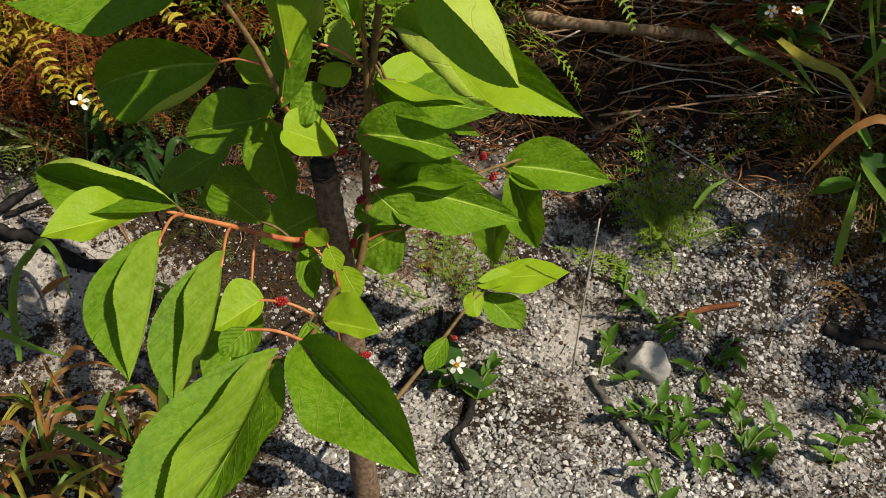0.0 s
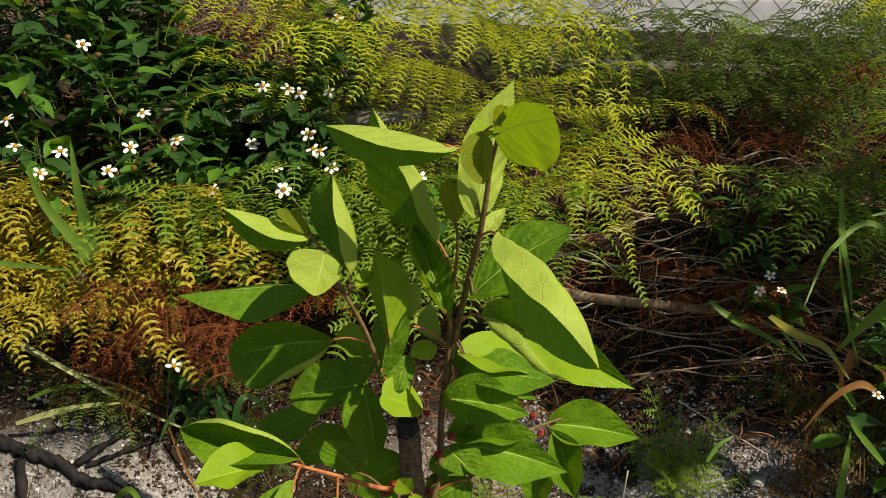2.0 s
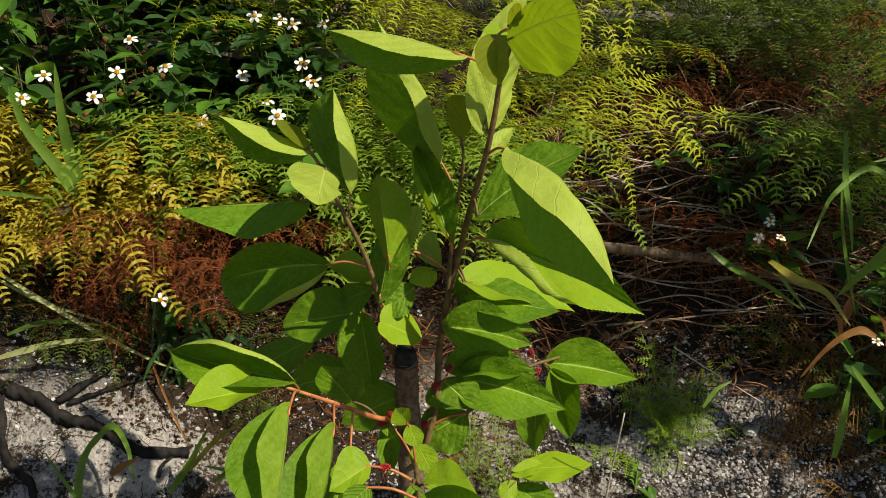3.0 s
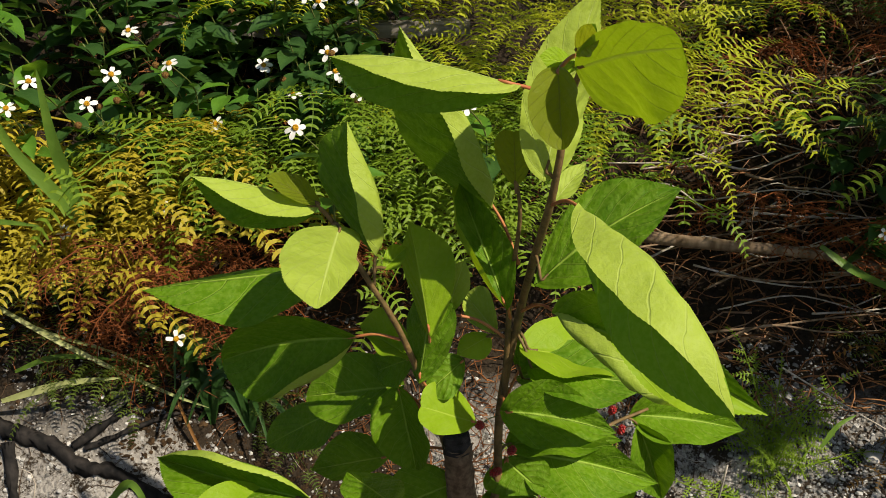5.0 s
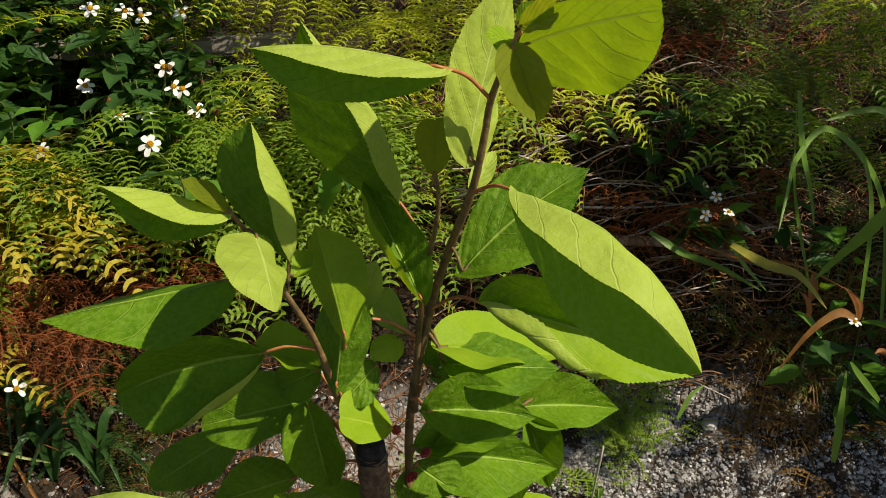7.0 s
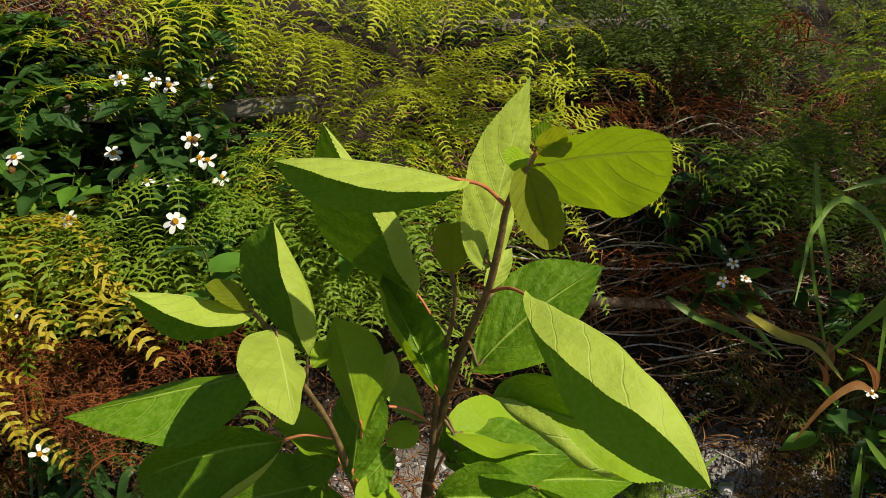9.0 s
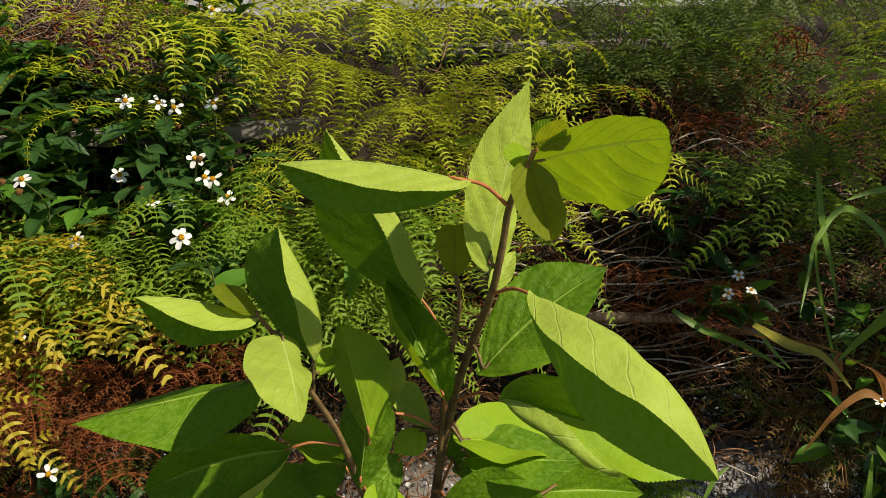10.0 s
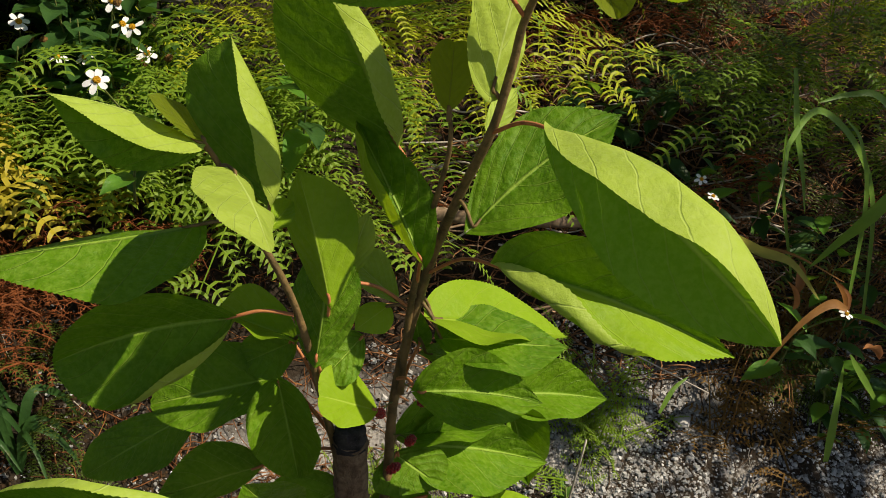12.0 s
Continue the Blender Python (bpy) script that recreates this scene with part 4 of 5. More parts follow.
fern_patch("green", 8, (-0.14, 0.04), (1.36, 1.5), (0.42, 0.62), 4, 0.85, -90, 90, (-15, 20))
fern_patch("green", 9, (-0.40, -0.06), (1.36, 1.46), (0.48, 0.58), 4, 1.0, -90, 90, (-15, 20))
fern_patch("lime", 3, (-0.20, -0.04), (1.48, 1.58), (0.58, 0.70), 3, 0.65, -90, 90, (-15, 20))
# gold ferns at the foot of the bank
fern_patch("gold", 7, (-0.64, -0.50), (1.31, 1.41), (0.44, 0.60), 4, 1.12, -90, 95, (-10, 25))
fern_patch("gold", 5, (-0.84, -0.62), (1.28, 1.38), (0.38, 0.50), 4, 1.0, -90, 95, (-10, 25))
fern_patch("dead", 8, (-0.90, -0.20), (1.84, 2.1), (0.64, 0.80), 6, 1.3)
fern_patch("lime", 3, (-0.26, 0.10), (1.80, 2.05), (0.70, 0.88), 3, 0.9, -90, 95, (-10, 20))
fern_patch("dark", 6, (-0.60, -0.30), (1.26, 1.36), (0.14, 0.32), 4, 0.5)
# ferns further along the bank; the dark kind has shade in its colour
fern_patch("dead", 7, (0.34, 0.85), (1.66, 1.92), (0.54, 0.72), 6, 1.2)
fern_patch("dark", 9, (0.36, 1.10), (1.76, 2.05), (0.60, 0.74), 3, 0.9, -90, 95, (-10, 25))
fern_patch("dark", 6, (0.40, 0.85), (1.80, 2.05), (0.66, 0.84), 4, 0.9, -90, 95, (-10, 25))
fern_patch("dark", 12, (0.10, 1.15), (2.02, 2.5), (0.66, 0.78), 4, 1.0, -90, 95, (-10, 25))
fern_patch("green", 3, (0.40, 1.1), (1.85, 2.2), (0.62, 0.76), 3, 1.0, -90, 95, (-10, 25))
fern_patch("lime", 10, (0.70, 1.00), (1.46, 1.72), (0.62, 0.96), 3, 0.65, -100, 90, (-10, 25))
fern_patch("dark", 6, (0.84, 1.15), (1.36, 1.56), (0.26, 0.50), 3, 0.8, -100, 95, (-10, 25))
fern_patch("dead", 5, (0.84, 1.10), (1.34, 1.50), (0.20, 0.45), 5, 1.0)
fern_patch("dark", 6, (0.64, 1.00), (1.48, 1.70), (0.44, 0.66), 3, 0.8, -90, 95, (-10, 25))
fern_patch("green", 5, (0.66, 0.92), (1.46, 1.62), (0.48, 0.66), 4, 1.0)
# withered ferns
fern_patch("dead", 8, (0.16, 0.62), (1.44, 1.62), (0.24, 0.50), 6, 1.0)
fern_patch("dead", 16, (-0.52, -0.18), (1.17, 1.27), (0.40, 0.48), 7, 0.75)
fern_patch("dead", 6, (-0.70, -0.40), (1.26, 1.36), (0.20, 0.42), 6, 0.8)
# small ferns in the soil
fern_patch("small", 3, (0.365, 0.395), (1.27, 1.31), (0.02, 0.05), 5, 1.1, -90, 180, (0, 40))
fern_patch("small", 2, (0.365, 0.39), (1.30, 1.33), (0.04, 0.07), 3, 1.2, 90, 90, (20, 60))
fern_patch("browned", 7, (0.57, 0.82), (1.25, 1.42), (0.02, 0.12), 6, 1.2, -90, 180, (15, 60))
fern_patch("smalldark", 4, (0.57, 0.82), (1.27, 1.42), (0.02, 0.12), 6, 1.1, -90, 180, (15, 60))
fern_patch("small", 2, (0.05, 0.14), (1.2, 1.26), (0.02, 0.05), 6, 0.9, -90, 180, (20, 70))

# ---- white-flowered daisies ----


def simple_leaf(name, size, width, material, seed, teeth=0.03, fold=18, bend=0.06):
    v, f, uv = leaf_data(size, width, fold, 0.0, bend, teeth=teeth, seed=seed)
    return mesh_from(name, v, f, material, uv)


DAISY_LEAVES = [simple_leaf("leaf", 0.044, 0.25, HERB, s) for s in range(5)]
DAISY_BRIGHT = [simple_leaf("leaf", 0.046, 0.26, HERB_BRIGHT, s) for s in range(5, 8)]
SPRIG_LEAVES = [simple_leaf("leaf", 0.040, 0.22, HERB_CREEPING, s, 0.12) for s in range(20, 25)]
daisy_rng = random.Random(31)


def flower_meshes(seed):
    rng = random.Random(seed)
    verts, faces = [], []
    count = rng.choice((5, 5, 6))
    for k in range(count):
        if rng.random() < 0.08:
            continue
        a = 2 * math.pi * (k + rng.uniform(-0.12, 0.12)) / count
        length, wide, sag = rng.uniform(0.0105, 0.013), rng.uniform(0.0028, 0.0036), rng.uniform(-0.35, 0.12)
        d, s = Vector((math.cos(a), math.sin(a), 0)), Vector((-math.sin(a), math.cos(a), 0))
        start = len(verts)
        for t, w in ((0.16, 0.35), (0.4, 0.8), (0.65, 1.0), (0.86, 0.92), (1.0, 0.5)):
            c = d * (length * t) + Vector((0, 0, length * sag * t * t))
            verts += [c - s * wide * w, c + Vector((0, 0, -0.0006)), c + s * wide * w]
        for j in range(4):
            b = start + 3 * j
            faces += [(b, b + 1, b + 4, b + 3), (b + 1, b + 2, b + 5, b + 4)]
    petals = mesh_from("petals", verts, faces, PETAL)
    bm = bmesh.new()
    bmesh.ops.create_uvsphere(bm, u_segments=14, v_segments=9, radius=0.0036)
    for v in bm.verts:
        v.co.z = v.co.z * 0.75 + 0.0008
        v.co *= 1 + rng.uniform(-0.09, 0.09)
    me = bpy.data.meshes.new("disc")
    bm.to_mesh(me)
    bm.free()
    me.materials.append(DISC)
    return petals, me


FLOWERS = [flower_meshes(s) for s in range(6)]
seed_bm = bmesh.new()
bmesh.ops.create_icosphere(seed_bm, subdivisions=2, radius=0.0045)
for sv in seed_bm.verts:
    sv.co *= 1 + 0.3 * noise.noise(sv.co * 900)
SEED_MESH = bpy.data.meshes.new("seed_head")
seed_bm.to_mesh(SEED_MESH)
seed_bm.free()
SEED_MESH.materials.append(SEED)


def aim(direction, spin=0.0):
    return Vector(direction).to_track_quat("Z", "Y").to_matrix().to_4x4() @ Matrix.Rotation(spin, 4, "Z")


def daisy(x, y, z, leaves=9, top=None, bright=0.2, heads=0, reach=0.16):
    """A daisy plant: a stem from the bank at x, y to its flower at top (or a leafy tip), with opposite leaves."""
    foot = Vector((x, y, z))
    plant = root("daisy", foot, "leafy wild daisy with white petals and a yellow disc" if top else "leafy green wild daisy growing on the bank", "wildflower", "wild daisies")
    end = Vector(top) - foot if top else Vector((daisy_rng.uniform(-0.06, 0.06), -daisy_rng.uniform(0.05, 0.14), daisy_rng.uniform(0.7, 1.1) * reach))
    mid = end * 0.5 + Vector((daisy_rng.uniform(-0.015, 0.015), 0.01, 0.012))
    child("stem", tube("stem", [(0, 0, 0), mid, end], 0.0014, 0.0008, STEM, 5, steps=5), plant)
    for k in range(leaves):
        t = (k + 0.6) / leaves * (0.6 if top else 1.0)
        p = (mid * (2 * t) if t < 0.5 else mid + (end - mid) * (2 * t - 1)) + Vector((0, 0, 0.001))
        yaw = daisy_rng.uniform(0, 6.28) if daisy_rng.random() < 0.35 else radians(-90 + daisy_rng.uniform(-85, 85))
        tilt = radians(daisy_rng.uniform(-30, 35))
        me = daisy_rng.choice(DAISY_BRIGHT if daisy_rng.random() < bright else DAISY_LEAVES)
        m = Matrix.Translation(p) @ Euler((daisy_rng.uniform(-0.4, 0.4), -tilt, yaw)).to_matrix().to_4x4() @ Matrix.Scale(daisy_rng.uniform(0.8, 1.4), 4)
        child("leaf", me, plant, "", m)
    if top:
        petals, disc = daisy_rng.choice(FLOWERS)
        face = (daisy_rng.uniform(-0.35, 0.35), daisy_rng.uniform(-0.9, -0.35), 0.75)
        ob = child("flower", petals, plant, "white petals", Matrix.Translation(end) @ aim(face, daisy_rng.uniform(0, 6)) @ Matrix.Scale(0.97 if x < 0.3 else 0.75, 4))
        child("disc", disc, ob, "yellow disc")
    for k in range(heads):
        p = end + Vector((daisy_rng.uniform(-0.03, 0.03), daisy_rng.uniform(-0.02, 0.02), daisy_rng.uniform(-0.03, 0.015)))
        child("bud_stalk", tube("bud_stalk", [end * 0.7, (p + end * 0.7) * 0.5, p], 0.0006, 0.0005, STEM, 4, steps=3), plant)
        child("seed_head", SEED_MESH, plant, "brown spent seed head", Matrix.Translation(p))
    return plant


def flowering(x, y, z, heads=0):
    """A flowering daisy whose flower stands at x, y, z in front of the bank."""
    if x < 0.3:
        x, y, z = -0.08 + 0.94 * (x + 0.08), 0.1 + 0.94 * (y - 0.1), 0.97 + 0.94 * (z - 0.97)
    fx, fy = x + daisy_rng.uniform(-0.03, 0.03), y + daisy_rng.uniform(0.08, 0.14)
    daisy(fx, fy, max(z - daisy_rng.uniform(0.10, 0.16), ground_z(fx, fy) - 0.01), 6, (x, y, z), 0.3, heads)


flowering(-0.236, 1.350, 0.703, 1)
flowering(-0.227, 1.345, 0.680)
flowering(-0.217, 1.345, 0.677)
flowering(-0.240, 1.154, 0.664)
flowering(-0.388, 1.342, 0.610)
flowering(-0.441, 1.343, 0.689, 1)
flowering(-0.309, 1.457, 0.621)
flowering(-0.278, 1.455, 0.621)
flowering(-0.501, 1.300, 0.685, 1)
flowering(-0.609, 1.300, 0.675)
flowering(-0.346, 1.450, 0.662, 2)
flowering(-0.645, 1.300, 0.640)
flowering(-0.678, 1.300, 0.681)
flowering(-0.511, 1.400, 0.719)
flowering(-0.335, 1.500, 0.752)
flowering(-0.292, 1.500, 0.748)
flowering(-0.270, 1.480, 0.744)
flowering(-0.218, 1.480, 0.748)
flowering(-0.538, 1.300, 0.647, 2)
flowering(-0.598, 1.300, 0.471)
flowering(-0.055, 1.250, 0.663)
flowering(-0.425, 1.200, 0.367)
flowering(-0.458, 1.300, 0.507)
flowering(-0.687, 1.300, 0.723)
flowering(-0.206, 1.400, 0.638, 2)
flowering(-0.213, 1.550, 0.864)
flowering(-0.618, 1.450, 0.820, 2)
flowering(0.507, 1.362, 0.489)
flowering(0.493, 1.360, 0.463)
flowering(0.528, 1.360, 0.465)
flowering(0.618, 1.160, 0.380)
flowering(0.085, 1.060, 0.055)
for k in range(165):
    dx = daisy_rng.uniform(-0.95, -0.18)
    dy = daisy_rng.uniform(1.42, 1.86)
    dz = max(ground_z(dx, dy), 0.30 + 0.62 * (dy - 1.30)) + daisy_rng.uniform(0.0, 0.10)
    rise = 0.24
    if -0.54 < dx < -0.29:
        dz = min(dz, max(0.62, ground_z(dx, dy)))
        rise = max(0.06, min(0.24, 0.745 - dz))
    daisy(dx, dy, dz, 13, None, 0.10, 1 if k % 4 == 0 else 0, rise)
for k in range(12):
    dx = daisy_rng.uniform(0.45, 0.82)
    dy = daisy_rng.uniform(1.46, 1.66)
    daisy(dx, dy, ground_z(dx, dy) + 0.02, 8, None, 0.15, 0, 0.14)
for k in range(8):
    dx, dy = daisy_rng.uniform(0.73, 0.90), daisy_rng.uniform(1.25, 1.42)
    daisy(dx, dy, ground_z(dx, dy) - 0.005, 9, None, 0.3, 0, daisy_rng.uniform(0.16, 0.30) )
daisy(0.385, 1.66, 0.50, 7, None, 0.6, 0, 0.06)


def sprig(x, y, yaw, length, leaves, lift=0.04):
    """A trailing herb sprig with paired toothed leaves, lying on the soil."""
    z = ground_z(x, y)
    plant = root("creeping_herb", (x, y, z), "dark green creeping herb sprig on the pale soil", "herb", "creeping herbs")
    d = Vector((math.cos(radians(yaw)), math.sin(radians(yaw)), 0))
    pts = [Vector((0, 0, 0)), d * length * 0.4 + Vector((0, 0, lift * 0.9)), d * length + Vector((0, 0, lift * 0.8))]
    child("stem", tube("stem", pts, 0.0016, 0.0009, STEM, 5, steps=5), plant)
    for k in range(leaves):
        t = (k + 0.5) / leaves
        p = pts[0] * (1 - t) ** 2 + pts[1] * (2 * t * (1 - t)) + pts[2] * t * t + Vector((0, 0, 0.002))
        for s in (-1, 1):
            m = Matrix.Translation(p) @ Euler((0, radians(daisy_rng.uniform(-55, 25)), radians(yaw + s * daisy_rng.uniform(10, 100)))).to_matrix().to_4x4() @ Matrix.Scale(daisy_rng.uniform(0.45, 1.0), 4)
            child("leaf", daisy_rng.choice(SPRIG_LEAVES), plant, "", m)
    return plant


sprig(0.320, 1.247, 76, 0.042, 4, 0.025)
sprig(0.371, 1.203, 137, 0.051, 5, 0.025)
sprig(0.376, 1.204, -78, 0.053, 3, 0.025)
sprig(0.371, 1.203, -6, 0.056, 2, 0.025)
sprig(0.277, 1.122, 70, 0.061, 3, 0.025)
sprig(0.290, 1.145, -69, 0.115, 1, 0.025)
sprig(0.332, 1.034, -155, 0.053, 4, 0.025)
sprig(0.329, 1.024, 40, 0.051, 4, 0.025)
sprig(0.336, 1.018, 0, 0.056, 4, 0.025)
sprig(0.354, 0.988, 14, 0.051, 3, 0.025)
sprig(0.450, 0.981, 102, 0.124, 1, 0.025)
sprig(0.435, 1.118, 168, 0.033, 3, 0.025)
sprig(0.439, 1.135, 50, 0.071, 3, 0.025)
sprig(0.446, 1.144, -15, 0.036, 2, 0.025)
sprig(0.452, 0.974, 88, 0.103, 4, 0.025)
sprig(0.452, 0.974, 40, 0.069, 4, 0.025)
sprig(0.433, 0.952, -175, 0.060, 4, 0.025)
sprig(0.457, 0.952, -12, 0.024, 3, 0.025)
sprig(0.558, 0.951, 62, 0.076, 3, 0.025)
sprig(0.622, 1.037, 50, 0.043, 4, 0.025)
sprig(0.32, 1.34, 85, 0.10, 4, 0.08)
sprig(0.33, 0.86, 110, 0.07, 4)
sprig(0.10, 1.06, 60, 0.06, 5)
sprig(0.07, 1.09, 120, 0.06, 5)

# ---- grasses ----
grass_rng = random.Random(8)


def blade(plant, points, width, material=None, curl=0.3):
    """One grass blade along a line, keeled along its middle, broad at a third and pointed."""
    line = smooth_line(points, 7)
    origin = plant.location
    verts, faces = [], []
    n = len(line)
    for i, p in enumerate(line):
        t = i / (n - 1)
        d = (line[min(i + 1, n - 1)] - line[max(i - 1, 0)]).normalized()
        side = d.cross(Vector((0.15, -0.9, 0.5)))
        side.normalize()
        up = side.cross(d)
        w = width * min(1.0, 0.45 + 2.0 * t) * (1 - t) ** 0.55 + 0.0002
        verts += [p - side * w + up * w * curl - origin, p - origin, p + side * w + up * w * curl - origin]
    for i in range(n - 1):
        b = 3 * i
        faces += [(b, b + 1, b + 4, b + 3), (b + 1, b + 2, b + 5, b + 4)]
    return child("blade", mesh_from("blade", verts, faces, material or GRASS), plant, "withered orange-brown blade" if material == GRASS_DRY else "")


def tuft(x, y, label, z=None):
    return root("grass_tuft", (x, y, ground_z(x, y) if z is None else z), label, "grass", "grass tufts")


g = tuft(0.66, 1.30, "tall broad-bladed green grass at the foot of the bank")
blade(g, [(0.762, 1.300, 0.301), (0.743, 1.310, 0.460), (0.694, 1.310, 0.549), (0.627, 1.310, 0.597), (0.560, 1.260, 0.572), (0.525, 1.210, 0.553), (0.496, 1.170, 0.510)], 0.0065)
blade(g, [(0.661, 1.340, 0.346), (0.609, 1.330, 0.497), (0.574, 1.300, 0.639)], 0.0040)
blade(g, [(0.574, 1.300, 0.654), (0.579, 1.280, 0.581), (0.593, 1.270, 0.527), (0.602, 1.260, 0.475)], 0.0060)
blade(g, [(0.612, 1.100, 0.585), (0.574, 1.110, 0.528), (0.557, 1.130, 0.490), (0.542, 1.150, 0.450)], 0.0105)
blade(g, [(0.806, 1.340, 0.533), (0.733, 1.330, 0.607), (0.684, 1.330, 0.613), (0.632, 1.320, 0.605)], 0.0065)
blade(g, [(0.666, 1.220, 0.350), (0.656, 1.220, 0.501), (0.638, 1.230, 0.577), (0.616, 1.240, 0.606)], 0.0050)
blade(g, [(0.590, 1.050, 0.329), (0.546, 1.040, 0.378), (0.526, 1.030, 0.401)], 0.0060)
blade(g, [(0.528, 1.030, 0.263), (0.533, 1.040, 0.318), (0.538, 1.050, 0.377)], 0.0075)
blade(g, [(0.473, 1.240, 0.466), (0.502, 1.200, 0.453), (0.539, 1.180, 0.443), (0.574, 1.160, 0.402)], 0.0085, GRASS_FADED)
blade(g, [(0.609, 1.150, 0.391), (0.582, 1.150, 0.400), (0.546, 1.150, 0.374), (0.516, 1.160, 0.315)], 0.0068, GRASS_DRY)
blade(g, [(0.498, 1.360, 0.412), (0.503, 1.260, 0.434), (0.542, 1.200, 0.449), (0.612, 1.170, 0.419)], 0.0030, GRASS_DRY, curl=0.9)
blade(g, [(0.418, 1.380, 0.434), (0.459, 1.360, 0.408), (0.503, 1.320, 0.397), (0.549, 1.280, 0.375)], 0.0070)
blade(g, [(0.505, 1.300, 0.447), (0.514, 1.280, 0.421), (0.552, 1.270, 0.378)], 0.0050)
blade(g, [(0.379, 1.150, 0.266), (0.398, 1.160, 0.291), (0.422, 1.170, 0.301)], 0.0040)
g = tuft(-0.52, 1.15, "straggling pale grass stalks beside the sapling")
blade(g, [(-0.687, 1.200, 0.425), (-0.601, 1.200, 0.367), (-0.531, 1.210, 0.316), (-0.456, 1.220, 0.269), (-0.406, 1.220, 0.249)], 0.0042, STRAW, curl=0.8)
blade(g, [(-0.694, 1.240, 0.387), (-0.619, 1.240, 0.346), (-0.532, 1.240, 0.318), (-0.448, 1.240, 0.279)], 0.0028, STRAW, curl=0.7)
blade(g, [(-0.669, 1.180, 0.276), (-0.602, 1.180, 0.299), (-0.553, 1.180, 0.311), (-0.503, 1.180, 0.317)], 0.0060, STRAW)
blade(g, [(-0.666, 1.220, 0.297), (-0.615, 1.220, 0.319), (-0.566, 1.220, 0.323), (-0.517, 1.220, 0.319)], 0.0045)
blade(g, [(-0.450, 1.220, 0.267), (-0.431, 1.210, 0.220), (-0.404, 1.190, 0.171), (-0.376, 1.170, 0.135)], 0.0026, GRASS_DRY, curl=0.9)
blade(g, [(-0.485, 0.980, 0.112), (-0.494, 1.020, 0.183), (-0.484, 1.050, 0.221), (-0.457, 1.070, 0.238)], 0.0066)
blade(g, [(-0.497, 1.070, 0.199), (-0.463, 1.070, 0.237), (-0.436, 1.050, 0.218), (-0.419, 1.020, 0.180)], 0.0058)
blade(g, [(-0.465, 0.980, 0.149), (-0.504, 1.000, 0.187), (-0.537, 1.020, 0.221)], 0.0035)
blade(g, [(-0.396, 1.100, 0.111), (-0.364, 1.100, 0.165), (-0.332, 1.090, 0.232)], 0.0060)
blade(g, [(-0.360, 1.080, 0.164), (-0.321, 1.060, 0.222), (-0.257, 1.020, 0.296)], 0.0045, GRASS_FADED)
blade(g, [(-0.318, 1.050, 0.167), (-0.299, 1.040, 0.192), (-0.329, 1.040, 0.199)], 0.0040)
blade(g, [(-0.522, 1.200, 0.517), (-0.550, 1.190, 0.567), (-0.588, 1.180, 0.627), (-0.603, 1.170, 0.689)], 0.0105)
blade(g, [(-0.523, 1.200, 0.513), (-0.537, 1.200, 0.581), (-0.542, 1.190, 0.642), (-0.546, 1.190, 0.718)], 0.0110)
blade(g, [(-0.691, 1.170, 0.543), (-0.643, 1.170, 0.538), (-0.602, 1.170, 0.536), (-0.566, 1.170, 0.532)], 0.0050)
g = tuft(-0.42, 0.86, "low green and orange grass on the pale soil")
blade(g, [(-0.450, 0.860, 0.254), (-0.431, 0.870, 0.243), (-0.403, 0.880, 0.217), (-0.368, 0.880, 0.204)], 0.0050)
blade(g, [(-0.358, 0.800, 0.175), (-0.333, 0.800, 0.159), (-0.312, 0.800, 0.141), (-0.287, 0.800, 0.128)], 0.0065)
blade(g, [(-0.377, 0.840, 0.157), (-0.357, 0.840, 0.164), (-0.339, 0.830, 0.154)], 0.0045)
blade(g, [(-0.409, 0.900, 0.189), (-0.396, 0.890, 0.163), (-0.383, 0.880, 0.141)], 0.0025, GRASS_DRY, curl=0.9)
blade(g, [(-0.307, 0.780, 0.138), (-0.286, 0.780, 0.125), (-0.257, 0.780, 0.118)], 0.0050, GRASS_DRY)
blade(g, [(-0.371, 0.760, 0.087), (-0.343, 0.770, 0.118), (-0.302, 0.780, 0.140)], 0.0055, GRASS_FADED)
blade(g, [(-0.393, 0.800, 0.120), (-0.357, 0.800, 0.134), (-0.312, 0.790, 0.140)], 0.0035, GRASS_DRY)
blade(g, [(-0.346, 0.860, 0.103), (-0.336, 0.870, 0.139), (-0.326, 0.880, 0.157)], 0.0060)
blade(g, [(-0.397, 0.920, 0.163), (-0.375, 0.920, 0.186), (-0.354, 0.910, 0.186)], 0.0040, GRASS_DRY)
blade(g, [(-0.443, 1.000, 0.205), (-0.422, 1.000, 0.222), (-0.409, 1.010, 0.225)], 0.0055, GRASS_DRY)
blade(g, [(-0.402, 0.800, 0.079), (-0.409, 0.810, 0.122), (-0.392, 0.820, 0.156)], 0.0035)
blade(g, [(-0.403, 0.750, 0.097), (-0.355, 0.750, 0.117), (-0.321, 0.750, 0.101)], 0.0050, GRASS_DRY)
blade(g, [(-0.258, 0.860, 0.115), (-0.257, 0.860, 0.167), (-0.241, 0.860, 0.256)], 0.0065)
blade(g, [(-0.258, 0.860, 0.115), (-0.220, 0.850, 0.162), (-0.181, 0.840, 0.187), (-0.140, 0.820, 0.195)], 0.0060, GRASS_DRY)
blade(g, [(-0.258, 0.860, 0.111), (-0.264, 0.860, 0.158), (-0.279, 0.860, 0.187)], 0.0050, GRASS_DRY)
blade(g, [(-0.200, 0.820, 0.207), (-0.183, 0.820, 0.235), (-0.164, 0.820, 0.243)], 0.0040, GRASS_FADED)
blade(g, [(-0.205, 0.780, 0.139), (-0.185, 0.780, 0.172), (-0.160, 0.780, 0.166)], 0.0050, GRASS_DRY)
